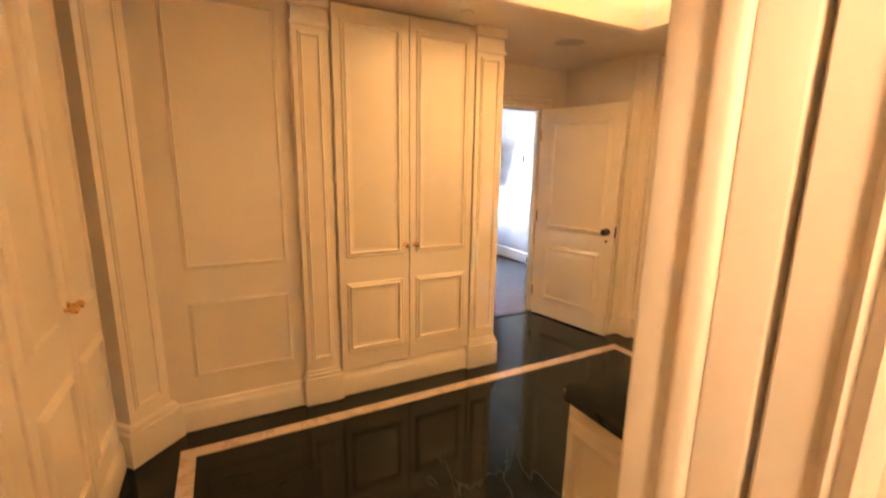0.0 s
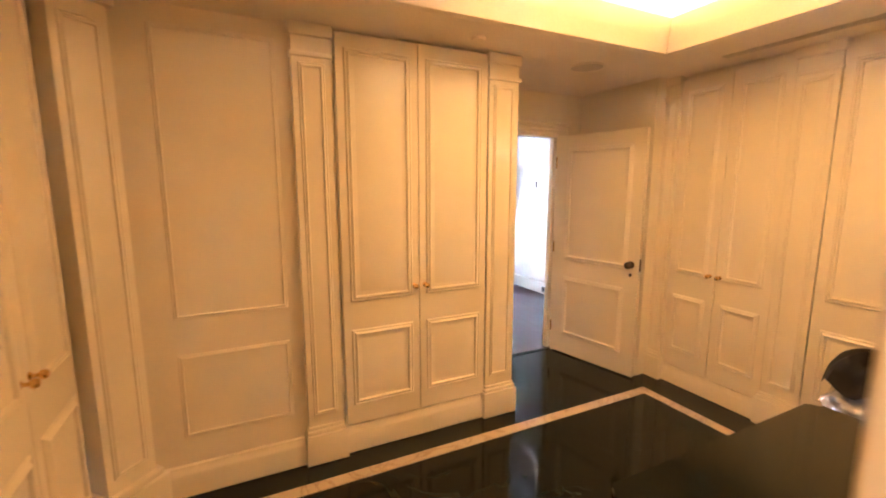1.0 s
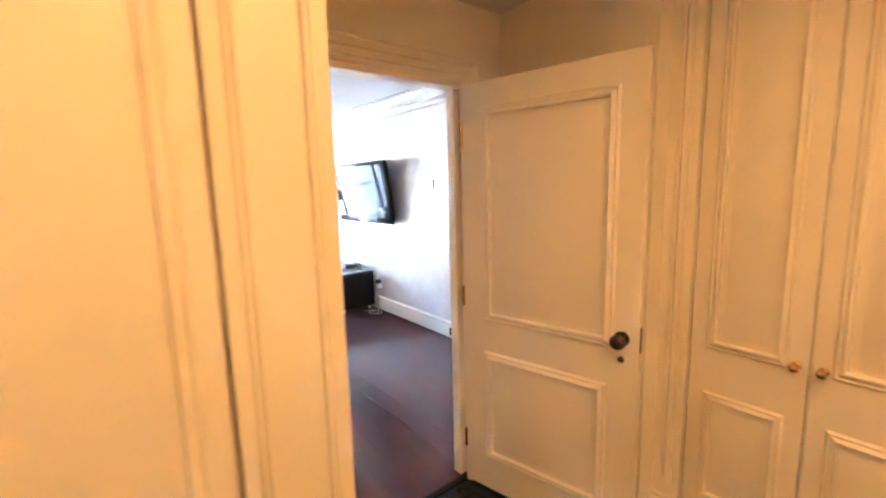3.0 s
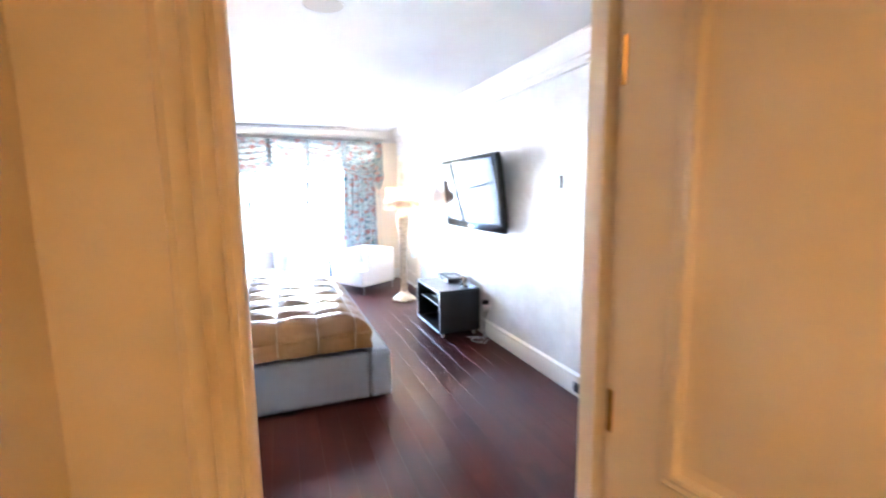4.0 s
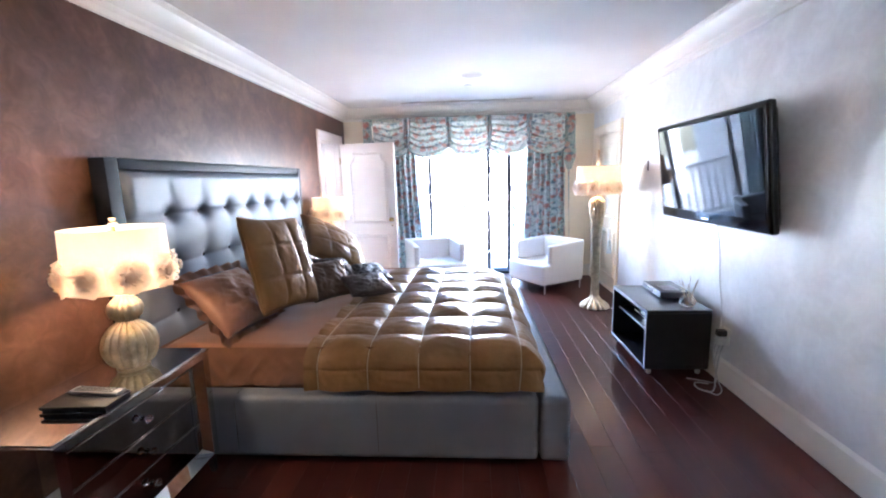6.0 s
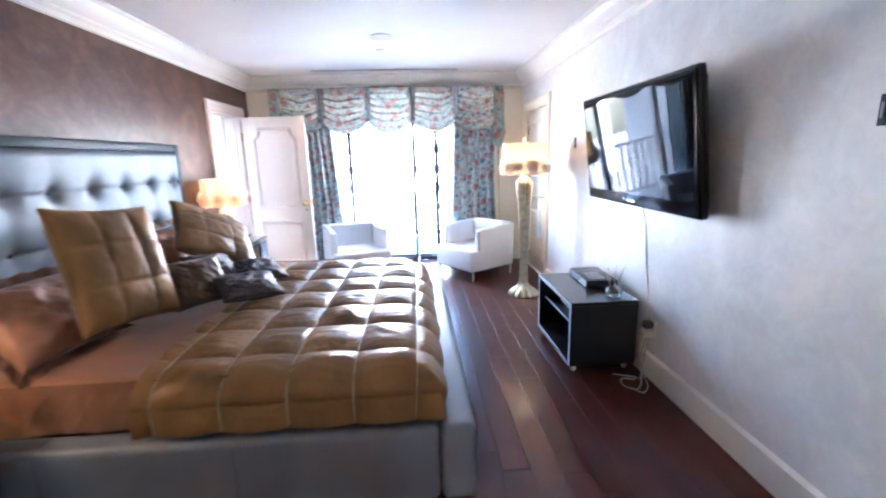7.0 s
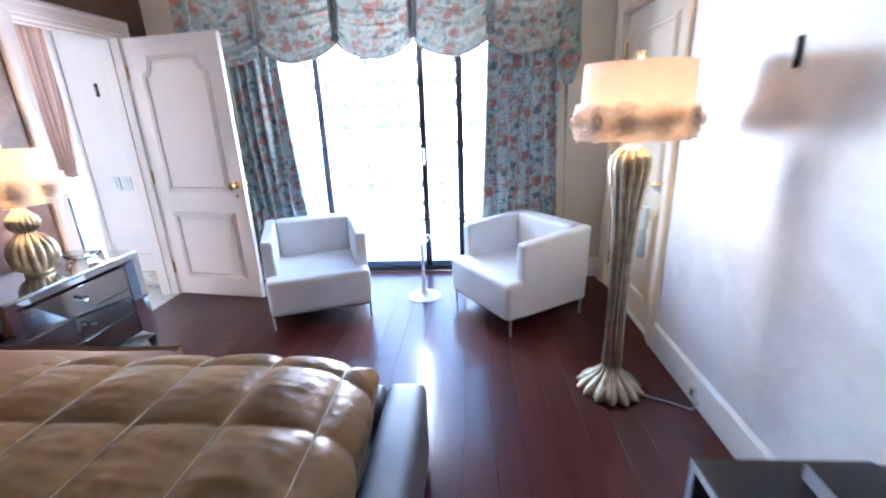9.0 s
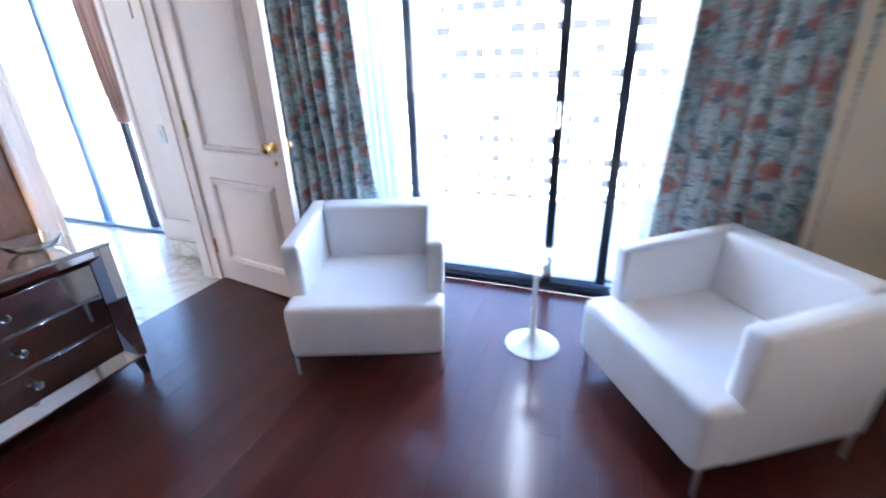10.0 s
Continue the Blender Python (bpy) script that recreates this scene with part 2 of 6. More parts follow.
M_SEQUIN = mat("grey_sequin_cloth", (0.085, 0.074, 0.074), 0.3, 0.6, vary=0.7, scale=210, bump=1.0, fine=260)
M_DARKSEQUIN = mat("black_sequin_cloth", (0.035, 0.03, 0.032), 0.32, 0.5, vary=0.7, scale=210, bump=1.0, fine=260)
M_BROWNSATIN = mat("taupe_satin", (0.13, 0.08, 0.052), 0.35, 0.2, vary=0.15, scale=8, sheen=0.3)
M_BLACKWOOD = mat("black_laminate", (0.008, 0.008, 0.012), 0.33, vary=0.2, scale=8, fine=120)
M_EDGE = mat("pale_edge_band", (0.35, 0.36, 0.42), 0.4)
M_BLACKPLASTIC = mat("black_gloss_plastic", (0.006, 0.006, 0.008), 0.12, vary=0.2)
M_MATTBLACK = mat("black_matt_plastic", (0.012, 0.012, 0.014), 0.5, vary=0.2)
M_SCREEN = mat("dark_screen", (0.004, 0.004, 0.006), 0.04, vary=0.1)
M_GREYPLASTIC = mat("grey_plastic", (0.3, 0.3, 0.32), 0.4)
M_WHITEPLASTIC = mat("white_plastic", (0.75, 0.74, 0.7), 0.4, vary=0.03)
M_CHAMPAGNE = mat("champagne_silver_leaf", (0.6, 0.5, 0.34), 0.3, 0.95, vary=0.2, scale=18, bump=0.15, fine=70)
M_SHADE = thin_cloth("cream_lamp_shade", (0.84, 0.76, 0.68), 0.48)
M_PETAL = thin_cloth("organza_petal", (0.93, 0.88, 0.82), 0.7)
M_PETALDARK = thin_cloth("smoky_organza_petal", (0.88, 0.78, 0.7), 0.75)
M_FLORAL = floral("floral_chintz", (0.4, 0.45, 0.4), 0.03, strength=0.7)
M_FLORALCURTAIN = floral("floral_chintz_curtain", (0.56, 0.63, 0.61), 0.02, "UV", 0.8, 1.25)
M_FLORALLIGHT = floral("floral_chintz_swag", (0.57, 0.6, 0.55), 0.06, strength=0.66, fineness=1.25)
M_FLORALDOT = floral("floral_chintz_strip", (0.4, 0.45, 0.45), 0.03, strength=0.5, fineness=2.2)
M_ROSETTE = mat("lilac_grey_cloth", (0.26, 0.26, 0.31), 0.6, vary=0.2, scale=30)
M_LINING = thin_cloth("pale_blue_sheer", (0.6, 0.68, 0.72), 0.25)
M_PINKCURTAIN = thin_cloth("dusty_pink_curtain", (0.5, 0.34, 0.27), 0.1)
M_ALU = mat("dark_bronze_aluminium", (0.025, 0.028, 0.035), 0.35, 0.6)
M_BLUEALU = mat("blue_grey_aluminium", (0.16, 0.22, 0.32), 0.4, 0.3)
M_PANE = pane_glass("window_pane")
M_GLASS = glassy("clear_glass", (0.92, 0.96, 0.95))
M_CONCRETE = mat("pale_render", (0.7, 0.69, 0.67), 0.85, vary=0.08, scale=0.8, bump=0.1)
M_FACADE = mat("white_tower_render", (0.78, 0.78, 0.78), 0.85, vary=0.04, scale=0.2)
M_FARGLASS = mat("far_window_glass", (0.012, 0.0135, 0.017), 0.6)
M_PANELGLOW = glow("luminous_panel", (1.0, 0.5, 0.14), PANEL_POWER)
M_DOWNGLOW = glow("downlight_lens", (1.0, 0.6, 0.32), 1.5)
M_FARGLASS.node_tree.nodes["Principled BSDF"].inputs["Specular IOR Level"].default_value = 0.1
M_SCREEN.node_tree.nodes["Principled BSDF"].inputs["Specular IOR Level"].default_value = 0.09
M_GOLD.node_tree.nodes["Principled BSDF"].inputs["Specular IOR Level"].default_value = 0.24
M_PLANK.node_tree.nodes["Principled BSDF"].inputs["Specular IOR Level"].default_value = 0.16
M_PLANK.node_tree.nodes["Principled BSDF"].inputs["Coat Weight"].default_value = 0.4
M_PLANK.node_tree.nodes["Principled BSDF"].inputs["Coat Roughness"].default_value = 0.17
M_DARKLEATHER.node_tree.nodes["Principled BSDF"].inputs["Specular IOR Level"].default_value = 0.25
M_BULB = glow("lamp_bulb", (1.0, 0.66, 0.36), BULB_POWER * 5)
M_REED = mat("reed", (0.5, 0.36, 0.24), 0.7)
M_CABLE = mat("grey_cable", (0.55, 0.54, 0.52), 0.5)
M_PLASTICBAG = mat("silver_plastic_bag", (0.62, 0.62, 0.66), 0.18, 0.35, vary=0.4, scale=12, bump=0.5, fine=25)
M_BLACKCLOTH = mat("black_cloth", (0.006, 0.006, 0.007), 0.9)

# ---- mesh helpers ----


def box(bm, lo, hi, bevel=0.0, seg=2):
    """A box between two corners, joined to bm."""
    vs = [bm.verts.new((x, y, z)) for x in (lo[0], hi[0]) for y in (lo[1], hi[1]) for z in (lo[2], hi[2])]
    fs = [bm.faces.new([vs[i] for i in f]) for f in ((0, 1, 3, 2), (4, 6, 7, 5), (0, 4, 5, 1), (2, 3, 7, 6), (0, 2, 6, 4), (1, 5, 7, 3))]
    if bevel:
        es = list({e for f in fs for e in f.edges})
        bmesh.ops.bevel(bm, geom=es, offset=bevel, segments=seg, affect="EDGES", profile=0.6)
    return bm


def boxes(*items, bevel=0.0):
    bm = bmesh.new()
    for lo, hi in items:
        box(bm, lo, hi, bevel)
    return bm


def lathe(bm, profile, n=32, flute=0, depth=0.0, cx=0.0, cy=0.0, oval=1.0, twist=0.0, fade=None):
    """Turns rows of (radius, z) about an upright axis; flute: ribs round it, depth: how deep, as a share of the radius."""
    rings = []
    for r, z in profile:
        ring = []
        for k in range(n):
            a = 2 * math.pi * k / n
            d = depth * (fade(z) if fade else 1)
            rr = r * (1 + d * (abs(math.cos(a * flute / 2)) - 0.6)) if flute else r
            ring.append(bm.verts.new((cx + rr * math.cos(a + twist * z), cy + oval * rr * math.sin(a + twist * z), z)))
        rings.append(ring)
    for a, b in zip(rings, rings[1:]):
        for k in range(n):
            bm.faces.new((a[k], a[(k + 1) % n], b[(k + 1) % n], b[k]))
    if profile[0][0] > 1e-4:
        bm.faces.new(rings[0][::-1])
    if profile[-1][0] > 1e-4:
        bm.faces.new(rings[-1])
    return bm


def flowing(pts, n=6):
    """A smooth line through points."""
    p = [Vector(q) for q in pts]
    p = [p[0]] + p + [p[-1]]
    line = []
    for a, b, c, d in zip(p, p[1:], p[2:], p[3:]):
        for k in range(n):
            t = k / n
            line.append(0.5 * (2 * b + (c - a) * t + (2 * a - 5 * b + 4 * c - d) * t * t + (3 * b - a - 3 * c + d) * t ** 3))
    return line + [p[-1]]


def tube(bm, pts, r, n=8):
    """A round bar along points."""
    pts = [Vector(p) for p in pts]
    rings = []
    for i, p in enumerate(pts):
        d = (pts[min(i + 1, len(pts) - 1)] - pts[max(i - 1, 0)]).normalized()
        u = d.orthogonal().normalized() if abs(d.z) > 0.95 else d.cross(Vector((0, 0, 1))).normalized()
        v = d.cross(u)
        rings.append([bm.verts.new(p + r * (math.cos(2 * math.pi * k / n) * u + math.sin(2 * math.pi * k / n) * v)) for k in range(n)])
    for a, b in zip(rings, rings[1:]):
        for k in range(n):
            bm.faces.new((a[k], a[(k + 1) % n], b[(k + 1) % n], b[k]))
    bm.faces.new(rings[0][::-1])
    bm.faces.new(rings[-1])
    return bm


def sweep(bm, path, profile, closed=True):
    """Sweeps a profile of (out, up) round a flat path in the plane x, z at y = 0; out is -y, up runs outward in the plane. Mitred."""
    n = len(path)
    rings = []
    for i in range(n):
        p = Vector(path[i])
        a = Vector(path[i - 1]) if closed or i else p - (Vector(path[1]) - p)
        b = Vector(path[(i + 1) % n]) if closed or i < n - 1 else p + (p - Vector(path[i - 1]))
        d1, d2 = (p - a).normalized(), (b - p).normalized()
        n1, n2 = Vector((d1.y, -d1.x)), Vector((d2.y, -d2.x))
        m = (n1 + n2)
        m = m / max(0.2, m.dot(n1)) if m.length > 1e-6 else n1
        rings.append([bm.verts.new((p.x + m.x * u, -o, p.y + m.y * u)) for o, u in profile])
    k = len(profile)
    for i in range(n if closed else n - 1):
        a, b = rings[i], rings[(i + 1) % n]
        for j in range(k - 1):
            bm.faces.new((a[j], a[j + 1], b[j + 1], b[j]))
    return bm


MOULD = ((0.0, -0.034), (0.008, -0.030), (0.012, -0.024), (0.006, -0.018), (0.013, -0.010), (0.019, -0.003), (0.016, 0.004), (0.0, 0.008))


def moulding(bm, x0, z0, x1, z1, grow=1.0):
    """A raised frame on the face y = 0."""
    return sweep(bm, [(x0, z0), (x1, z0), (x1, z1), (x0, z1)], [(o * grow, -u * grow) for o, u in MOULD])


def link(name, bm, material, smooth=40):
    me = bpy.data.meshes.new(name)
    bmesh.ops.recalc_face_normals(bm, faces=bm.faces)
    bm.to_mesh(me)
    bm.free()
    for m in (material if isinstance(material, (list, tuple)) else [material]):
        me.materials.append(m)
    if smooth:
        me.polygons.foreach_set("use_smooth", [True] * len(me.polygons))
        me.set_sharp_from_angle(angle=radians(smooth))
    return new(name, me)


def part(name, bm, material, parent, label="", at=None, smooth=40):
    ob = link(name, bm, material, smooth)
    ob.parent = parent
    if at is not None:
        ob.matrix_basis = at
    return tagged(ob, label) if label else ob


def struct(name, bm, material, label, category, smooth=40):
    return tagged(link(name, bm, material, smooth), label, category, kind="structure")


def thing(name, m, label, category, group="", kind=""):
    ob = new(name)
    ob.empty_display_size = 0.1
    ob.matrix_basis = m
    return tagged(ob, label, category, group, kind)


def wall_along(name, axis, at0, at1, lo, hi, z0, z1, holes, material, label):
    """A wall with thickness from at0 to at1 across, lo to hi along, with holes (a, b, bottom, top)."""
    bm = bmesh.new()
    cuts = sorted({lo, hi, *[h[0] for h in holes], *[h[1] for h in holes]})

    def put(a, b, c, d):
        if axis == "x":
            box(bm, (a, at0, c), (b, at1, d))
        else:
            box(bm, (at0, a, c), (at1, b, d))
    for a, b in zip(cuts, cuts[1:]):
        h = [q for q in holes if q[0] <= a + 1e-6 and q[1] >= b - 1e-6]
        if not h:
            put(a, b, z0, z1)
        else:
            if h[0][2] > z0:
                put(a, b, z0, h[0][2])
            if h[0][3] < z1:
                put(a, b, h[0][3], z1)
    return struct(name, bm, material, label, "wall", 0)


def run_profile(name, pts, profile, material, label, category, closed=False):
    """A moulding along corners in plan: profile of (out from the wall, z), with the room on the right of the way."""
    bm = bmesh.new()
    rings = []
    n = len(pts)
    for i in range(n):
        p = Vector(pts[i])
        d1 = (p - Vector(pts[i - 1])).normalized() if i or closed else (Vector(pts[1]) - p).normalized()
        d2 = (Vector(pts[(i + 1) % n]) - p).normalized() if i < n - 1 or closed else d1
        n1, n2 = Vector((d1.y, -d1.x)), Vector((d2.y, -d2.x))
        m = n1 + n2
        m = m / max(0.2, m.dot(n1))
        rings.append([bm.verts.new((p.x + m.x * o, p.y + m.y * o, z)) for o, z in profile])
    k = len(profile)
    for i in range(n if closed else n - 1):
        a, b = rings[i], rings[(i + 1) % n]
        for j in range(k):
            bm.faces.new((a[j], a[(j + 1) % k], b[(j + 1) % k], b[j]))
    if not closed:
        bm.faces.new(rings[0])
        bm.faces.new(rings[-1][::-1])
    return struct(name, bm, material, label, category, 30)


def faces_minus_x(x, y, z=0.0):
    """Local right runs to -y, local front looks to -x."""
    return pose(x, y, z, 0, 0, -90)


def faces_plus_x(x, y, z=0.0):
    return pose(x, y, z, 0, 0, 90)


# ---- large structure: bedroom ----
struct("floor_bedroom", boxes(((XL, 0.005, -0.12), (XR, YN + 0.18, -0.012))), M_JOINT, "dark bedding under the cherry floor boards", "floor", 0)
wall_along("wall_west", "y", XL - 0.15, XL, 0.0, YN, 0, ZC, [(5.57, 6.37, 0, 2.06)], M_BROWN, "brown polished plaster wall behind the bed")
wall_along("wall_east", "y", XR, XR + 0.15, 0.0, YN, 0, ZC, [(5.56, 6.5, 0, 2.06)], M_PEARL, "pearl grey polished plaster wall with television")
wall_along("wall_north", "x", YN, YN + 0.37, XL - 0.15, XR + 0.15, 0, ZC, [(-1.72, 0.93, 0.0, 2.28)], M_IVORY, "cream painted window wall")
wall_along("wall_south", "x", 0.0, 0.13, XL - 0.15, XR + 0.15, 0, ZC, [(-0.845, 0.095, 0.0, 2.08)], M_CREAM, "cream painted wall with doorway")
struct("ceiling_bedroom", boxes(((XL - 0.15, 0.0, ZC), (XR + 0.15, YN + 0.37, ZC + 0.15))), M_CEIL, "plain white bedroom ceiling", "ceiling", 0)
CROWN = ((0, ZC - 0.002), (0.15, ZC - 0.002), (0.15, ZC - 0.015), (0.125, ZC - 0.03), (0.11, ZC - 0.06), (0.07, ZC - 0.095), (0.04, ZC - 0.11), (0.04, ZC - 0.125), (0.022, ZC - 0.14), (0.022, ZC - 0.17), (0, ZC - 0.175))
run_profile("trim_crown_bedroom", [(XL, 0.13), (XL, YN), (XR, YN), (XR, 0.13)], CROWN, M_WHITE, "white stepped crown moulding", "moulding", closed=True)
BASE = ((0, 0), (0.022, 0), (0.022, 0.12), (0.016, 0.135), (0.018, 0.15), (0.008, 0.165), (0, 0.17))
run_profile("baseboard_east", [(XR, 5.46), (XR, 0.13)], BASE, M_WHITE, "tall white baseboard", "baseboard")
run_profile("baseboard_west", [(XL, 0.13), (XL, 5.47)], BASE, M_WHITE, "tall white baseboard", "baseboard")
run_profile("baseboard_north", [(0.94, YN), (XR, YN), (XR, 6.6)], BASE, M_WHITE, "tall white baseboard", "baseboard")
run_profile("baseboard_south", [(XR, 0.13), (0.13, 0.13)], BASE, M_WHITE, "tall white baseboard", "baseboard")
run_profile("baseboard_southwest", [(-0.9, 0.13), (XL, 0.13)], BASE, M_WHITE, "tall white baseboard", "baseboard")


def casing(name, m, width, height, material, label, w=0.095, back=0.0, ribbed=False):
    """Door trim round an opening, local x from 0 to width, in front of the face y = 0, with a lining through the wall."""
    bm = bmesh.new()
    prof = ((0.0, 0.0), (0.014, 0.0), (0.018, 0.008), (0.014, 0.02), (0.02, 0.03), (0.02, 0.062), (0.028, 0.07), (0.03, w - 0.012), (0.022, w), (0.0, w))
    if ribbed:
        prof = ((0.0, 0.0), (0.012, 0.0), (0.026, 0.007), (0.031, 0.015), (0.026, 0.023), (0.008, 0.03), (0.022, 0.038), (0.029, 0.048), (0.022, 0.058), (0.008, 0.066), (0.03, 0.074), (0.038, 0.085), (0.03, 0.097), (0.0, w))
    sweep(bm, [(width, 0), (width, height), (0, height), (0, 0)], prof, closed=False)
    if back:
        for lo, hi in (((-0.001, -0.004, 0), (0.02, back + 0.004, height)), ((width - 0.02, -0.004, 0), (width + 0.001, back + 0.004, height)), ((0.02, -0.004, height - 0.02), (width - 0.02, back + 0.004, height + 0.001))):
            box(bm, lo, hi)
        s0, s1 = back * 0.4, back * 0.75
        for lo, hi in (((0.02, s0, 0), (0.032, s1, height - 0.02)), ((width - 0.032, s0, 0), (width - 0.02, s1, height - 0.02)), ((0.032, s0, height - 0.032), (width - 0.032, s1, height - 0.02))):
            box(bm, lo, hi)
    ob = struct(name, bm, material, label, "door trim", 35)
    ob.matrix_basis = m
    return ob


casing("trim_doorway_dressing", pose(-0.755, 0, 0), 0.755, 2.055, M_CREAM, "cream painted doorway trim with moulded edge", w=0.105, ribbed=True)
bm = boxes(((-0.845, 0.04, 0), (-0.832, 0.134, 2.07)), ((-0.845, -0.001, 0), (-0.763, 0.04, 2.03)), ((0.03, -0.001, 0), (0.095, 0.134, 2.07)), ((-0.006, 0.045, 0), (0.03, 0.1, 2.03)), ((-0.832, -0.0012, 2.05), (0.03, 0.134, 2.08)), ((-0.763, 0.0, 2.03), (0.03, 0.1, 2.05)))
struct("trim_doorway_lining", bm, M_CREAM, "cream door stop and lining", "door trim", 0)
casing("trim_doorway_bedroom", pose(0.05, 0.13, 0, 0, 0, 180), 0.885, 2.07, M_WHITE, "white doorway trim on the bedroom side")
casing("trim_door_west", faces_plus_x(XL, 5.57), 0.80, 2.06, M_PINKWHITE, "white trim round the open west door", back=0.15)
casing("trim_closet", faces_minus_x(XR, 6.5), 0.94, 2.06, M_IVORY, "cream white closet door trim", back=0.15)

# ---- large structure: dressing room ----
bm = boxes(((XW, -4.6, -0.12), (XB + 0.2, 0.0, -0.004)))
struct("floor_dressing", bm, M_BLACKMARBLE, "polished black green marble floor with thin veins", "floor", 0)
struct("threshold", boxes(((-0.83, 0.0, -0.1), (0.078, 0.03, 0.001))), M_BLACKMARBLE, "black marble threshold", "threshold", 0)
STRIP = 0.075
bm = boxes(((-3.1, -1.045, -0.01), (0.14, -1.045 + STRIP, 0.002)), ((0.14 - STRIP, -2.9, -0.01), (0.14, -1.045, 0.002)), ((-3.1, -2.9, -0.01), (-3.1 + STRIP, -1.045, 0.002)))
struct("floor_inlay", bm, M_CREAMMARBLE, "cream marble border inlaid in black floor", "floor inlay", 0)
wall_along("wall_dressing_west", "y", XW - 0.12, XW - 0.02, -4.6, YA + 0.12, 0, ZD, [], M_CREAM, "cream panelled wall")
wall_along("wall_dressing_east", "y", XB + 0.02, XB + 0.14, -4.6, 0.0, 0, ZD, [], M_CREAM, "cream panelled wall behind cupboards")
wall_along("wall_dressing_door_side", "y", 0.275, XB + 0.02, -0.80, 0.0, 0, ZD, [], M_CREAM, "cream painted side wall behind the open door")
wall_along("wall_cupboard_block", "x", YA + 0.02, 0.0, XW - 0.02, -1.014, 0, ZD, [], M_CREAM, "cream panelled block that holds the cupboards")
wall_along("wall_dressing_partition", "x", -3.18, -3.062, -2.27, XB + 0.14, 0, ZD, [], M_CREAM, "plain cream end wall")
wall_along("wall_passage_east", "y", -2.365, -2.27, -4.6, -3.062, 0, ZD, [], M_CREAM, "cream panelled passage wall")
wall_along("wall_dressing_back", "x", -4.7, -4.6, XW - 0.12, XB + 0.14, 0, ZD, [], M_CREAM, "plain cream back wall")
TX0, TX1, TY0, TY1 = -2.5, -0.19, -2.75, -1.2
bm = bmesh.new()
cols_x, cols_y = (XW - 0.12, TX0, TX1, XB + 0.14), (-4.7, TY0, TY1, 0.0)
slab = [[[bm.verts.new((x, y, z)) for y in cols_y] for x in cols_x] for z in (ZD, ZD + 0.14)]
for i in range(3):
    for j in range(3):
        if (i, j) != (1, 1):
            for q in (0, 1):
                bm.faces.new((slab[q][i][j], slab[q][i + 1][j], slab[q][i + 1][j + 1], slab[q][i][j + 1]))
for (i, j), (k, l) in (((1, 1), (2, 1)), ((2, 1), (2, 2)), ((2, 2), (1, 2)), ((1, 2), (1, 1))):
    bm.faces.new((slab[0][i][j], slab[0][k][l], slab[1][k][l], slab[1][i][j]))
struct("ceiling_dressing", bm, M_DCEIL, "cream ceiling with a lit recess", "ceiling", 0)
LIP = ((0, ZD - 0.005), (0.03, ZD - 0.022), (0.06, ZD - 0.012), (0.075, ZD + 0.02), (0.1, ZD + 0.06), (0.13, ZD + 0.11), (0.135, ZD + 0.16), (0, ZD + 0.16))
run_profile("trim_ceiling_recess", [(TX0, TY0), (TX0, TY1), (TX1, TY1), (TX1, TY0)], LIP, M_DCEIL, "cream moulded lip round the ceiling recess", "moulding", closed=True)
recess = thing("ceiling_light_panel", pose(0, 0, ZD + 0.16), "large luminous ceiling panel with warm light", "ceiling light")
part("diffuser", boxes(((-1.75, TY0 + 0.1, 0.0), (TX1 - 0.1, TY1 - 0.1, 0.02))), M_PANELGLOW, recess, smooth=0)
part("backing", boxes(((TX0, TY0, 0.022), (TX1, TY1, 0.05))), M_DCEIL, recess, smooth=0)


down = thing("passage_downlight", pose(-2.62, -3.62, ZD), "round warm ceiling downlight in the passage", "ceiling light")
part("rim", lathe(bmesh.new(), [(0.07, 0.0), (0.085, -0.004), (0.07, -0.008), (0.062, -0.002)], 24), M_WHITEPLASTIC, down)
part("lens", lathe(bmesh.new(), [(0.0, -0.002), (0.062, -0.002)], 24), M_DOWNGLOW, down)

spot = new("downlight_beam", bpy.data.lights.new("downlight_beam", "SPOT"))
spot.data.energy, spot.data.color, spot.data.spot_size, spot.data.spot_blend, spot.data.shadow_soft_size = 1.9, (1.0, 0.56, 0.26), radians(62), 0.6, 0.05
spot.matrix_world = look((-2.62, -3.62, ZD - 0.02), (-2.36, -3.35, 0.9))


def raised_panel(bm, x0, z0, x1, z1):
    """A field that rises in the middle of a moulded frame, on the face y = 0."""
    g = 0.03
    a = [(x0 + g, 0.0, z0 + g), (x1 - g, 0.0, z0 + g), (x1 - g, 0.0, z1 - g), (x0 + g, 0.0, z1 - g)]
    h = 0.035
    b = [(x0 + g + h, -0.008, z0 + g + h), (x1 - g - h, -0.008, z0 + g + h), (x1 - g - h, -0.008, z1 - g - h), (x0 + g + h, -0.008, z1 - g - h)]
    va, vb = [bm.verts.new(p) for p in a], [bm.verts.new(p) for p in b]
    for i in range(4):
        bm.faces.new((va[i], va[(i + 1) % 4], vb[(i + 1) % 4], vb[i]))
    bm.faces.new(vb)
    return bm


def knob(parent, x, z, material, r=0.016, label="", y0=0.0, side=-1):
    bm = bmesh.new()
    lathe(bm, [(0.0, 0), (r * 0.9, 0.0), (r * 0.9, 0.004), (r * 0.42, 0.008), (r * 0.42, 0.022), (r * 0.9, 0.03), (r * 1.05, 0.038), (r * 0.85, 0.047), (r * 0.4, 0.051), (0.0, 0.052)], 16)
    return part("knob", bm, material, parent, label, at=pose(x, y0, z, 90 if side < 0 else -90, 0, 0))


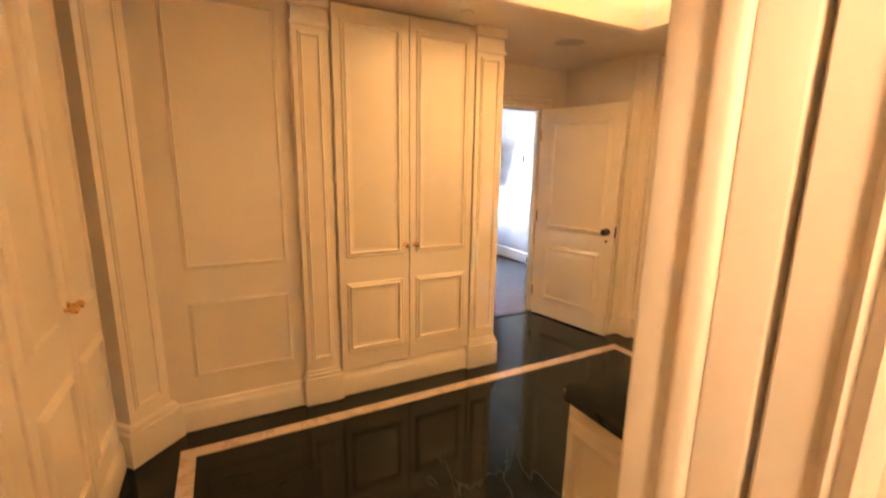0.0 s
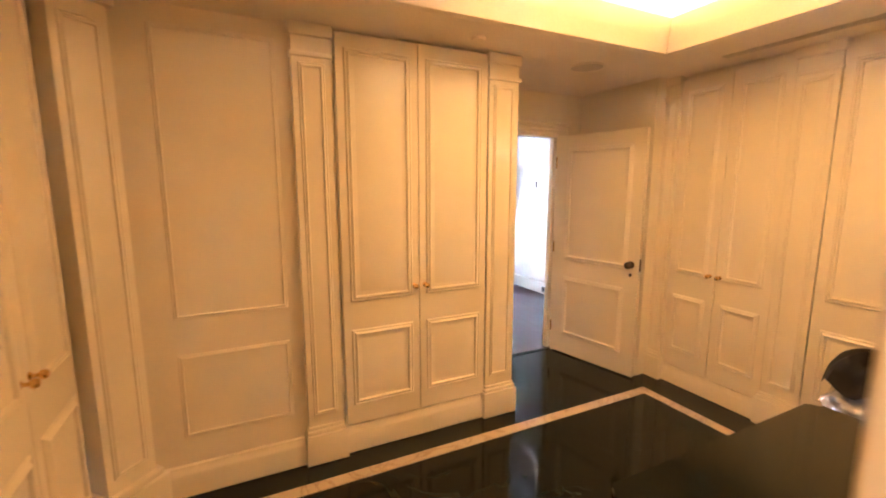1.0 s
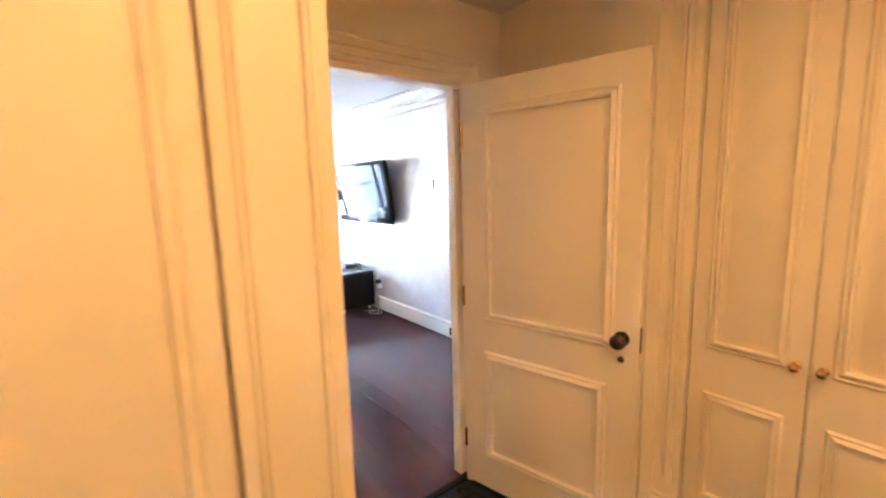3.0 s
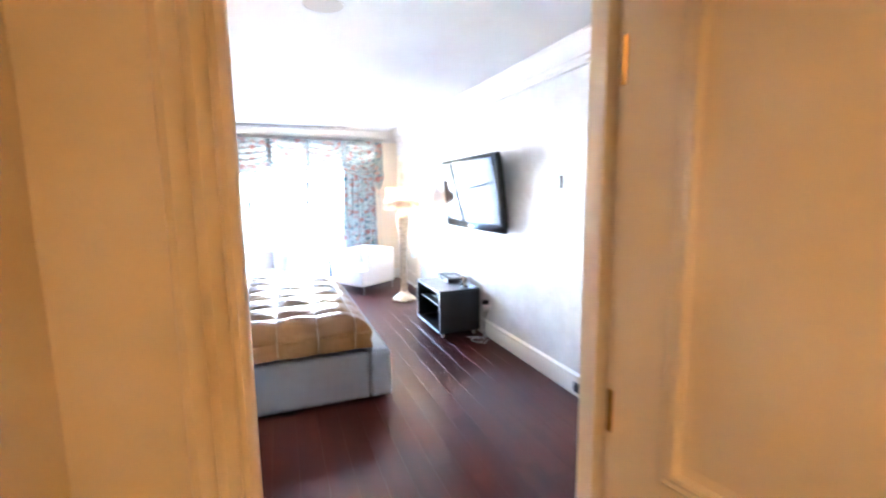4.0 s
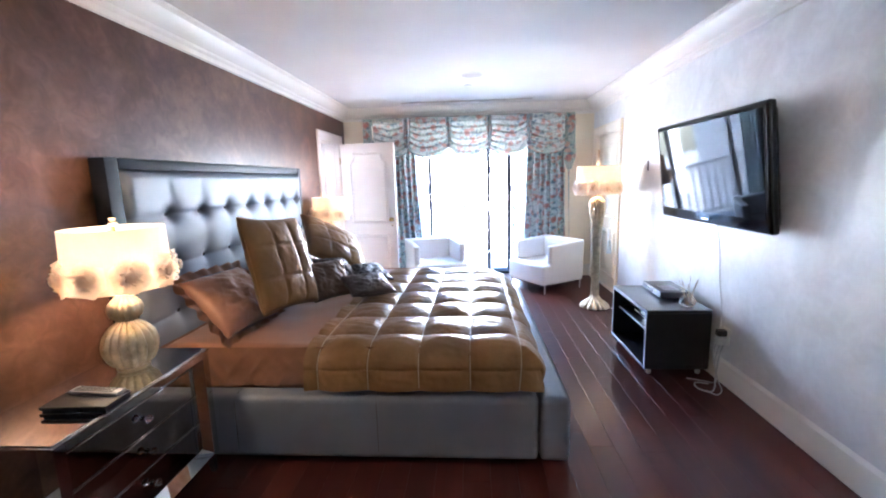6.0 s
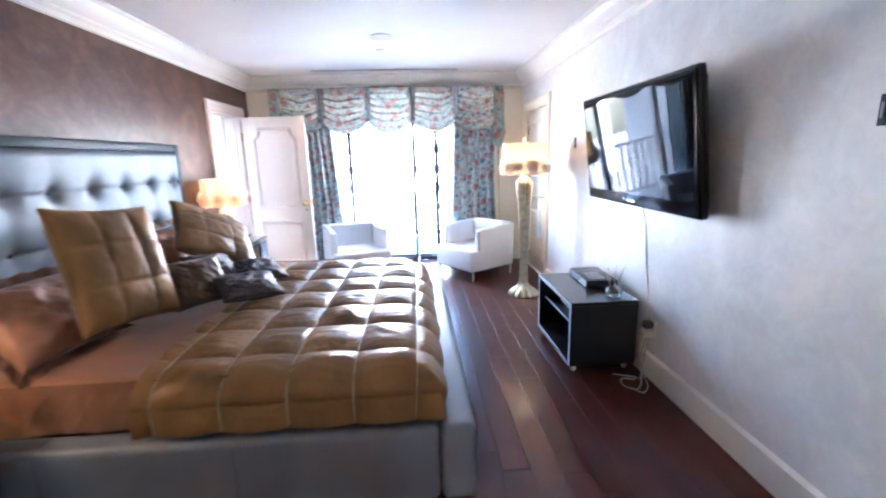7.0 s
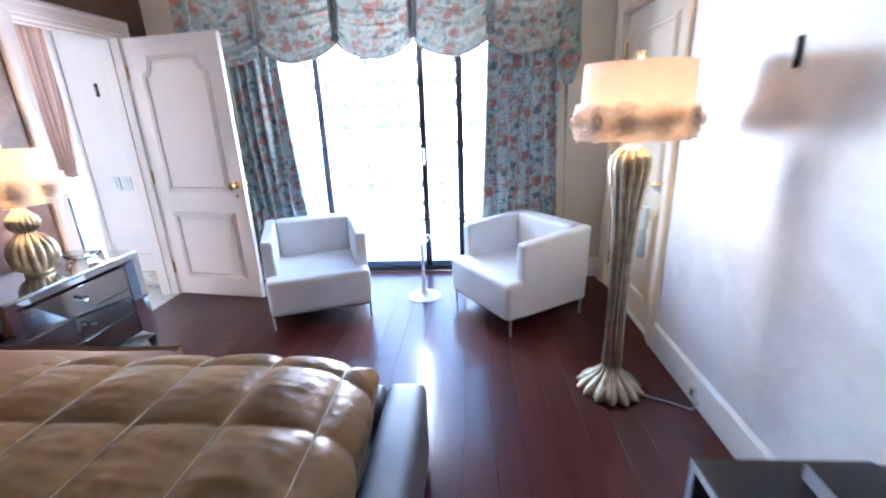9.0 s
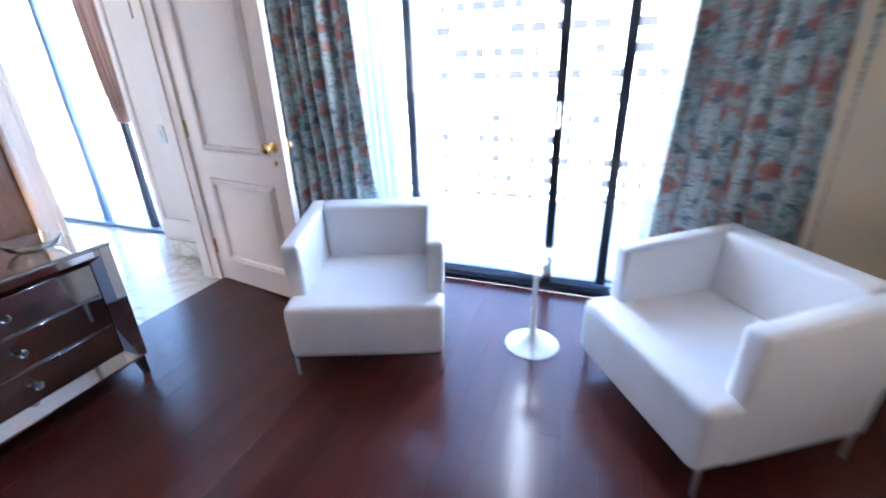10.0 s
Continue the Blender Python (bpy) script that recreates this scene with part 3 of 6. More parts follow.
def cupboard(m, width, label, group, z0=0.175, z1=2.39, splits=(0.325, 0.735, 0.96, 2.29), inset=0.072, knob_z=0.99):
    """A fitted pair of panelled doors, face at y = 0, local x from 0 to width."""
    t = thing("fitted_cupboard", m, label, "cupboard", group)
    part("carcass", boxes(((0.002, 0.0, z0 - 0.01), (width - 0.002, 0.018, z1 + 0.008))), M_CREAM, t, smooth=0)
    half = width / 2
    for k in (0, 1):
        x0, x1 = k * half + 0.002, (k + 1) * half - 0.002
        d = part("door", box(bmesh.new(), (x0, -0.022, z0), (x1, -0.002, z1), 0.003, 1), M_CREAM, t)
        for a, b in ((splits[0], splits[1]), (splits[2], splits[3])):
            bm = moulding(bmesh.new(), x0 + inset, a, x1 - inset, b, 0.85)
            raised_panel(bm, x0 + inset, a, x1 - inset, b)
            part("panel", bm, M_CREAM, d, at=pose(0, -0.0225, 0))
        knob(d, half + (-0.036 if k == 0 else 0.036), knob_z, M_BRASS, label="small brass knob", y0=-0.022)
    return t


def pilaster(m, width, label, out=0.03, group="fluted pilasters"):
    t = thing("pilaster", m, label, "pilaster", group, "structure")
    bm = boxes(((0, -out, 0.16), (width, 0.02, 2.40)))
    part("shaft", bm, M_CREAM, t, smooth=0)
    bm = moulding(bmesh.new(), 0.05, 0.31, width - 0.05, 2.2, 0.6)
    part("moulding", bm, M_CREAM, t, at=pose(0, -out, 0))
    bm = box(bmesh.new(), (-0.022, -out - 0.032, 0), (width + 0.022, 0.02, 0.18), 0.004)
    box(bm, (-0.014, -out - 0.024, 0.18), (width + 0.014, 0.02, 0.205), 0.008)
    box(bm, (-0.006, -out - 0.012, 0.205), (width + 0.006, 0.02, 0.225), 0.006)
    part("plinth", bm, M_CREAM, t)
    bm = box(bmesh.new(), (-0.012, -out - 0.014, 2.245), (width + 0.012, 0.02, 2.27), 0.006)
    box(bm, (-0.014, -out - 0.018, 2.345), (width + 0.014, 0.02, 2.408), 0.012)
    part("capital", bm, M_CREAM, t)
    return t


DBASE = ((0, 0), (0.03, 0), (0.03, 0.115), (0.024, 0.13), (0.014, 0.145), (0.012, 0.16), (0, 0.165))
DBASE_LOW = tuple((o, z * 0.87) for o, z in DBASE)
cupboard(pose(-2.186, YA, 0), 0.948, "cream panelled wardrobe doors with brass knobs", "wardrobe doors")
pilaster(pose(-2.404, YA, 0), 0.195, "cream panelled pilaster beside the wardrobe")
pilaster(pose(-1.232, YA, 0), 0.218, "cream panelled pilaster at the wall's end")
run_profile("baseboard_cupboard_wall", [(-3.28, YA), (-1.02, YA)], DBASE, M_CREAM, "deep cream baseboard", "baseboard")
panel_wall = thing("wall_panel_pair", pose(0, YA + 0.02, 0), "cream wall panelling with moulded frames", "wall panelling", kind="structure")
for a, b in ((0.318, 0.73), (0.95, 2.31)):
    bm = moulding(bmesh.new(), -2.998, a, -2.495, b, 0.5)
    part("panel", bm, M_CREAM, panel_wall)
# canted corner
corner = thing("corner_pilaster", pose(-3.232, -0.878, 0, 0, 0, 45), "cream canted corner pilaster with plinth", "pilaster", kind="structure")
part("shaft", boxes(((-0.11, -0.02, 0.0), (0.11, 0.12, 2.4))), M_CREAM, corner, smooth=0)
part("moulding", moulding(bmesh.new(), -0.06, 0.3, 0.06, 2.25, 0.6), M_CREAM, corner, at=pose(0, -0.02, 0))
bm = box(bmesh.new(), (-0.15, -0.06, 0), (0.15, 0.1, 0.18), 0.004)
box(bm, (-0.135, -0.045, 0.18), (0.135, 0.1, 0.215), 0.01)
part("plinth", bm, M_CREAM, corner)
bm = box(bmesh.new(), (-0.13, -0.05, 2.34), (0.13, 0.1, 2.408), 0.012)
part("capital", bm, M_CREAM, corner)
# cupboards along the far side wall
cupboard(faces_plus_x(XW, -1.88), 0.86, "cream panelled wardrobe doors with brass knobs", "wardrobe doors")
cupboard(faces_plus_x(XW, -2.99), 0.86, "cream panelled wardrobe doors with brass knobs", "wardrobe doors")
pilaster(faces_plus_x(XW, -2.11), 0.22, "cream panelled pilaster between wardrobes")
run_profile("baseboard_dressing_west", [(XW, -4.6), (XW, -0.98)], DBASE, M_CREAM, "deep cream baseboard", "baseboard")
# cupboards beside the bedroom door
pilaster(faces_minus_x(XB, -0.80), 0.112, "narrow cream pilaster beside the open door", 0.05)
cupboard(faces_minus_x(XB, -0.915), 0.745, "cream panelled wardrobe doors with brass knobs", "wardrobe doors", 0.15, 2.375, (0.31, 0.712, 0.945, 2.26), 0.083, 0.935)
pilaster(faces_minus_x(XB, -1.663), 0.216, "cream panelled pilaster between wardrobes")
cupboard(faces_minus_x(XB, -1.882), 0.87, "cream panelled wardrobe doors with brass knobs", "wardrobe doors", 0.15, 2.375, (0.31, 0.712, 0.945, 2.26), 0.083, 0.935)
run_profile("baseboard_dressing_east", [(XB, -0.80), (XB, -3.0)], DBASE_LOW, M_CREAM, "deep cream baseboard", "baseboard")
run_profile("baseboard_door_side", [(0.275, 0.0), (0.275, -0.80)], DBASE_LOW, M_CREAM, "deep cream baseboard", "baseboard")
# end of the partition that the camera passes
jamb = thing("passage_trim", faces_minus_x(-2.365, -3.062), "cream moulded trim at the passage's end", "door trim", kind="structure")
part("edge", box(bmesh.new(), (0.0, -0.012, 0), (0.056, 0.0, ZD), 0.006, 3), M_CREAM, jamb)
part("bead", box(bmesh.new(), (0.0562, -0.024, 0), (0.087, 0.0, ZD), 0.0115, 4), M_CREAM, jamb)
part("band", box(bmesh.new(), (0.0872, -0.016, 0), (0.138, 0.0, ZD), 0.005, 3), M_CREAM, jamb)
cup = cupboard(faces_minus_x(-2.365, -3.206), 0.9, "cream panelled wardrobe doors in the passage", "wardrobe doors")


def door_leaf(name, m, width, height, material, panels, label, knob_mat, thick=0.04, arched=False, knob_z=0.955, sides=(-1,)):
    """A hinged door: the hinge edge at x = 0, the face at y = 0 looking to -y, swung by m. The leaf lies to +y."""
    t = thing(name, m, label, "door")
    leaf = part("leaf", box(bmesh.new(), (0.0, 0.0, 0.008), (width, thick, height), 0.003, 1), material, t)
    for i, (x0, z0, x1, z1) in enumerate(panels):
        for s in sides:
            bm = bmesh.new()
            if arched and i == len(panels) - 1:
                c = 0.055
                path = [(x0, z0), (x1, z0), (x1, z1 - c * 2.0), (x1 - c * 0.75, z1 - c * 1.5), (x1 - c * 1.1, z1 - c * 0.7), (x1 - c * 1.2, z1), (x0 + c * 1.2, z1), (x0 + c * 1.1, z1 - c * 0.7), (x0 + c * 0.75, z1 - c * 1.5), (x0, z1 - c * 2.0)]
                sweep(bm, path, [(o, -u) for o, u in MOULD])
            else:
                moulding(bm, x0, z0, x1, z1)
                raised_panel(bm, x0, z0, x1, z1)
            part("panel", bm, material, leaf, at=pose(0, -0.0005, 0) if s < 0 else Matrix.Translation((0, thick + 0.0005, 0)) @ Matrix.Diagonal((1, -1, 1, 1)))
    for s, y in ((-1, 0.0), (1, thick)):
        h = part("door_handle", lathe(bmesh.new(), [(0.0, 0.0), (0.03, 0.0), (0.03, 0.006), (0.012, 0.012), (0.012, 0.028), (0.024, 0.036), (0.03, 0.048), (0.028, 0.062), (0.018, 0.072), (0.0, 0.074)], 24), knob_mat, t, "round door knob with rose", at=pose(width - 0.065, y, knob_z, 90 if s < 0 else -90, 0, 0))
        part("keyhole_plate", lathe(bmesh.new(), [(0.0, 0.0), (0.013, 0.0), (0.013, 0.006), (0.006, 0.012), (0.0, 0.012)], 16), knob_mat, t, at=pose(width - 0.065, y, knob_z - 0.085, 90 if s < 0 else -90, 0, 0))
    part("latch_plate", boxes(((width - 0.001, 0.008, knob_z - 0.05), (width + 0.002, 0.032, knob_z + 0.05))), knob_mat, t, smooth=0)
    for z in (0.25, 1.02, 1.8):
        part("hinge", lathe(bmesh.new(), [(0.007, -0.05), (0.007, 0.05)], 10), M_BRASS, t, at=pose(-0.006, -0.004, z))
    return t


ang = math.degrees(math.atan2(-0.811, 0.174))
door_leaf("door_dressing", pose(0.0, -0.012, 0, 0, 0, ang), 0.83, 2.035, M_CREAM, [(0.15, 0.22, 0.68, 0.72), (0.15, 0.945, 0.7, 1.89)], "open cream panelled door with a dark bronze knob", M_BRONZE)
ang = math.degrees(math.atan2(-0.131, 0.81))
door_leaf("door_west", pose(XL + 0.02, 6.365, 0, 0, 0, ang), 0.81, 2.035, M_PINKWHITE, [(0.15, 0.2, 0.66, 0.7), (0.15, 0.93, 0.66, 1.87)], "open white door with a shaped upper panel", M_BRASS, arched=True)
struct("closet_back", boxes(((XR + 0.074, 5.4, -0.02), (XR + 0.2, 6.68, 2.3)), ((XR + 0.002, 5.4, -0.1), (XR + 0.2, 6.68, 0.003))), M_WHITE, "plain closet back", "wall", 0)
closet = thing("door_closet", faces_minus_x(XR + 0.03, 6.475), "closed ivory closet door with brass lever", "door")
cl = part("leaf", box(bmesh.new(), (0.0, 0, 0.01), (0.89, 0.04, 2.035), 0.003, 1), M_IVORY, closet)
for a, b in ((0.2, 0.75), (0.95, 1.88)):
    part("panel", raised_panel(moulding(bmesh.new(), 0.13, a, 0.76, b), 0.13, a, 0.76, b), M_IVORY, cl)
bm = tube(bmesh.new(), [(0.82, 0, 0.98), (0.82, -0.05, 0.98), (0.80, -0.055, 0.98), (0.72, -0.055, 0.985)], 0.009)
part("door_handle", bm, M_BRASS, closet, "brass lever handle")
for z in (0.25, 1.02, 1.8):
    part("hinge", lathe(bmesh.new(), [(0.0, -0.055), (0.008, -0.055), (0.008, 0.055), (0.0, 0.055)], 10), M_BRASS, closet, "brass butt hinge", at=pose(-0.004, -0.006, z))
tag = thing("door_hanger", faces_minus_x(XR + 0.03, 6.475), "white tasselled hanger on the closet handle", "door hanger")
part("ribbon", tube(bmesh.new(), [(0.735, -0.055, 0.978), (0.74, -0.07, 0.9), (0.745, -0.055, 0.82), (0.76, -0.05, 0.9), (0.745, -0.052, 0.978)], 0.004, 6), M_WHITEPLASTIC, tag)
part("label", box(bmesh.new(), (0.70, -0.075, 0.69), (0.79, -0.045, 0.83), 0.01), M_WHITEPLASTIC, tag)
part("tassel", lathe(bmesh.new(), [(0.015, 0.6), (0.028, 0.5), (0.02, 0.66), (0.008, 0.69)], 12, 8, 0.2, 0.745, -0.06), M_LINING, tag)

# ---- bedroom: bed ----
bed = thing("bed", pose(0, 0, 0), "king bed with grey leather frame and tufted headboard", "bed")
BX0, BX1, BY0, BY1, RT = -2.24, 0.025, 2.225, 4.54, 0.385
part("side_rail", box(bmesh.new(), (BX0, BY0, 0.03), (BX1 - 0.16, BY0 + 0.13, RT), 0.04, 4), M_LEATHER, bed)
part("side_rail", box(bmesh.new(), (BX0, BY1 - 0.13, 0.03), (BX1 - 0.16, BY1, RT), 0.04, 4), M_LEATHER, bed)
part("foot_rail", box(bmesh.new(), (BX1 - 0.155, BY0 - 0.004, 0.03), (BX1, BY1 + 0.004, RT + 0.004), 0.042, 4), M_LEATHER, bed)
for x in (-1.75, -0.98):
    part("seam", tube(bmesh.new(), [(x, BY0 - 0.0002, 0.07), (x, BY0 - 0.0002, RT - 0.04), (x, BY0 + 0.004, RT - 0.02), (x, BY0 + 0.014, RT - 0.009), (x, BY0 + 0.04, RT), (x, BY0 + 0.09, RT)], 0.0013, 6), M_DARKLEATHER, bed)
for x, y in ((-2.1, 2.34), (-0.1, 2.34), (-2.1, 4.45), (-0.1, 4.45)):
    part("leg", box(bmesh.new(), (x - 0.04, y - 0.04, 0), (x + 0.04, y + 0.04, 0.035)), M_MATTBLACK, bed)
part("base", box(bmesh.new(), (BX0, BY0 + 0.13, 0.1), (BX1 - 0.155, BY1 - 0.13, 0.3)), M_DARKLEATHER, bed)
HY0, HY1, HZ = 2.2, 4.65, 1.655
bm = bmesh.new()
box(bm, (-2.343, HY0, 0.03), (-2.255, HY0 + 0.085, HZ), 0.01)
box(bm, (-2.343, HY1 - 0.07, 0.03), (-2.255, HY1, HZ), 0.01)
box(bm, (-2.343, HY0 + 0.085, HZ - 0.06), (-2.255, HY1 - 0.07, HZ), 0.01)
part("headboard_frame", bm, M_DARKLEATHER, bed, "dark leather headboard frame")
# tufted panel: buttons in staggered rows pull the leather in
PY0, PY1, PZ0, PZ1 = HY0 + 0.085, HY1 - 0.07, 0.42, HZ - 0.06
ROWS_Z = (1.34, 1.045, 0.75)
COL = 0.31
tufts = [(2.61 + COL * k, z) for z in ROWS_Z for k in range(7)]


def leather_depth(y, z):
    d = min(1.0, min(y - PY0, PY1 - y, PZ1 - z) / 0.05)
    d = 0.055 * math.sqrt(max(0.0, 1 - (1 - d) ** 2)) + 0.01
    for ty, tz in tufts:
        q = math.hypot(y - ty, z - tz)
        d -= 0.062 * math.exp(-(q / 0.05) ** 1.1)
    gy = abs((y - 2.61) / COL - round((y - 2.61) / COL)) * COL
    d -= 0.003 * math.exp(-(gy / 0.035) ** 1.5) + 0.012 * math.exp(-(min(abs(z - q) for q in ROWS_Z) / 0.014) ** 1.2)
    return d


bm = bmesh.new()
NU, NV = 180, 130
grid = [[bm.verts.new((-2.335 + 0.06 + leather_depth(PY0 + (PY1 - PY0) * i / NU, PZ0 + (PZ1 - PZ0) * j / NV) * 0.8 - 0.01, PY0 + (PY1 - PY0) * i / NU, PZ0 + (PZ1 - PZ0) * j / NV)) for j in range(NV + 1)] for i in range(NU + 1)]
for i in range(NU):
    for j in range(NV):
        bm.faces.new((grid[i][j], grid[i + 1][j], grid[i + 1][j + 1], grid[i][j + 1]))
hp = part("tufted_panel", bm, M_LEATHER, bed, "buttoned silver grey leather", smooth=80)
part("panel_back", boxes(((-2.34, PY0, PZ0), (-2.28, PY1, PZ1))), M_DARKLEATHER, bed, smooth=0)
for y, z in tufts:
    bm = lathe(bmesh.new(), [(0.0, 0.008), (0.008, 0.006), (0.012, 0.0), (0.0, -0.002)], 12)
    part("button", bm, M_DARKLEATHER, hp, at=pose(-2.335 + 0.06 + leather_depth(y, z) * 0.8 - 0.006, y, z, 0, 90, 0))


def cloth_box(name, lo, hi, r, material, label, wrinkle=0.004, n=90, crease=3.0):
    """A soft rounded block with small folds."""
    bm = bmesh.new()
    sx, sy, sz = hi[0] - lo[0], hi[1] - lo[1], hi[2] - lo[2]
    nu, nv = n, n
    rows = []
    for i in range(nu + 1):
        row = []
        for j in range(nv + 1):
            # lay a sheet over the block: the outer part hangs down
            u, v = -sz + (sx + 2 * sz) * i / nu, -sz + (sy + 2 * sz) * j / nv
            x, y = min(max(u, 0), sx), min(max(v, 0), sy)
            drop = max(0, -u, u - sx) + max(0, -v, v - sy)
            drop = min(drop, sz)
            ox, oy = (u - x), (v - y)
            z = sz - drop
            edge = min(x, sx - x, y, sy - y)
            zz = z
            if drop <= 0 and edge < r:
                zz = sz - (r - math.sqrt(max(0, r * r - (r - edge) ** 2)))
            w = noise.noise(Vector((lo[0] + u, (lo[1] + v) * 1.3, 0)) * crease) * wrinkle
            f = 0.0
            if drop > 0.02:
                f = 0.004 * math.sin((u + v) * 30 + 9 * noise.noise(Vector((u, v, 3)) * 2.5)) * min(1, drop / 0.1) + 0.018 * noise.noise(Vector((u * 4, v * 4, 9))) * min(1, drop / 0.1) - 0.012 * abs(noise.noise(Vector((u * 11 + drop * 4, v * 11 - drop * 4, 2)))) + 0.02 * max(0.0, noise.noise(Vector((u * 16 + drop * 12, v * 16 + drop * 12, 6)))) * min(1, drop / 0.06)
            row.append(bm.verts.new((lo[0] + x - (f if ox < 0 else 0) + (f if ox > 0 else 0), lo[1] + y - (f if oy < 0 else 0) + (f if oy > 0 else 0), lo[2] + zz + w)))
        rows.append(row)
    for i in range(nu):
        for j in range(nv):
            bm.faces.new((rows[i][j], rows[i + 1][j], rows[i + 1][j + 1], rows[i][j + 1]))
    bmesh.ops.remove_doubles(bm, verts=bm.verts, dist=1e-4)
    return tagged(link(name, bm, material, 70), label, "bedding")


mattress = tagged(link("mattress", box(bmesh.new(), (-2.23, BY0 + 0.135, 0.302), (-0.3, BY1 - 0.25, 0.585), 0.1, 5), M_COPPER), "thick mattress in a copper satin sheet", "mattress")
cloth_box("bed_sheet", (-2.22, BY0 + 0.105, 0.395), (-0.9, BY1 - 0.105, 0.622), 0.055, M_COPPER, "copper satin fitted sheet, lightly creased", 0.01, 170)

# quilted bedspread: padded squares with piped seams, hanging over the side and the foot
QX0, QX1, QY0, QY1, QT, QB = -1.365, -0.12, BY0 + 0.035, BY1 - 0.12, 0.665, 0.412
CELL_U, CELL_V, SEAM_U, SEAM_V = 0.27, 0.3, 1.15, 1.42
HX, HY = QX1 - QX0, QY1 - QY0
DROP = QT - QB
R = 0.15


def over_edge(u, span, both):
    """Along the cloth u: how far across and how far down, round an edge of radius R."""
    if u > span - R:
        a = (u - (span - R)) / R
        if a < math.pi / 2:
            return span - R + R * math.sin(a), R * (1 - math.cos(a))
        return span, R + (a - math.pi / 2) * R
    if both and u < R:
        a = (R - u) / R
        if a < math.pi / 2:
            return R - R * math.sin(a), R * (1 - math.cos(a))
        return 0.0, R + (a - math.pi / 2) * R
    return u, 0.0


EXTRA = DROP - R + R * math.pi / 2 - R
UMAX = HX + EXTRA
V0, V1 = -EXTRA, HY + EXTRA


def quilt_point(u, v, lift=0.0):
    x, dx = over_edge(u, HX, False)
    y, dy = over_edge(v, HY, True)
    # seams keep their straight lines, the padding rises between them
    cu, cv = (u - SEAM_U) / CELL_U, (v - SEAM_V) / CELL_V
    puff = (abs(math.sin(math.pi * cu)) * abs(math.sin(math.pi * cv))) ** 0.5
    h = 0.033 * puff + lift + 0.011 * puff * noise.noise(Vector((u * 6, v * 6, 1.7))) + 0.004 * puff * noise.noise(Vector((u * 22, v * 14, 4.1))) - 0.007 * puff * abs(noise.noise(Vector((u * 5 + 2 * math.sin(v * 4), v * 20, 8.3)))) + 0.007 * (1 - puff) ** 1.3 * puff * noise.noise(Vector((u * 44, v * 40, 2.9))) * 2
    drop = max(dx, dy)
    flat = 1.0 - min(1.0, drop / R)
    sag = -0.018 * (1 - min(1, min(x + 0.25, HX - x, y, HY - y) / 0.3))
    px, py, pz = QX0 + x, QY0 + y, QT - drop + sag * flat - 0.03 * flat
    # the far foot corner slumps
    slump = max(0.0, 1 - (HX - x) / 0.34) ** 1.5 * max(0.0, 1 - (HY - y) / 0.5)
    pz -= 0.065 * slump * flat
    px -= 0.035 * slump
    py -= 0.03 * slump
    if dx > 0 and dy > 0:
        px -= 0.02 * min(1, dy / DROP)
        py += (0.02 if v < HY / 2 else -0.02) * min(1, dx / DROP)
    k = 1 - flat
    ox = h * k if dx > 0 else 0.0
    oy = (h * k if v > HY / 2 else -h * k) if dy > 0 else 0.0
    skew = 0.05 * (v / HY)
    return Vector((px + ox + (skew * (1 - u / UMAX) if 0 < v < HY else (skew if v >= HY else 0) * (1 - u / UMAX)), py + oy, max(QB - 0.002, pz + h * max(flat, 0.1))))


spread = thing("bedspread", pose(0, 0, 0), "gold satin quilted bedspread with piped squares", "bedspread")
bm = bmesh.new()
NU, NV = 180, 320
rows = [[bm.verts.new(quilt_point(UMAX * i / NU, V0 + (V1 - V0) * j / NV)) for j in range(NV + 1)] for i in range(NU + 1)]
for i in range(NU):
    for j in range(NV):
        bm.faces.new((rows[i][j], rows[i + 1][j], rows[i + 1][j + 1], rows[i][j + 1]))
part("cover", bm, M_GOLD, spread, smooth=85)
for k in range(-5, 4):
    u = SEAM_U + k * CELL_U
    if 0.01 < u < UMAX - 0.02:
        part("piping", tube(bmesh.new(), [quilt_point(u, V0 + (V1 - V0) * j / 120, 0.004) for j in range(121)], 0.0034, 6), M_GOLDSEAM, spread)
for k in range(-6, 6):
    v = SEAM_V + k * CELL_V
    if V0 + 0.02 < v < V1 - 0.02:
        part("piping", tube(bmesh.new(), [quilt_point(UMAX * j / 60, v, 0.002) for j in range(61)], 0.003, 6), M_GOLD, spread)


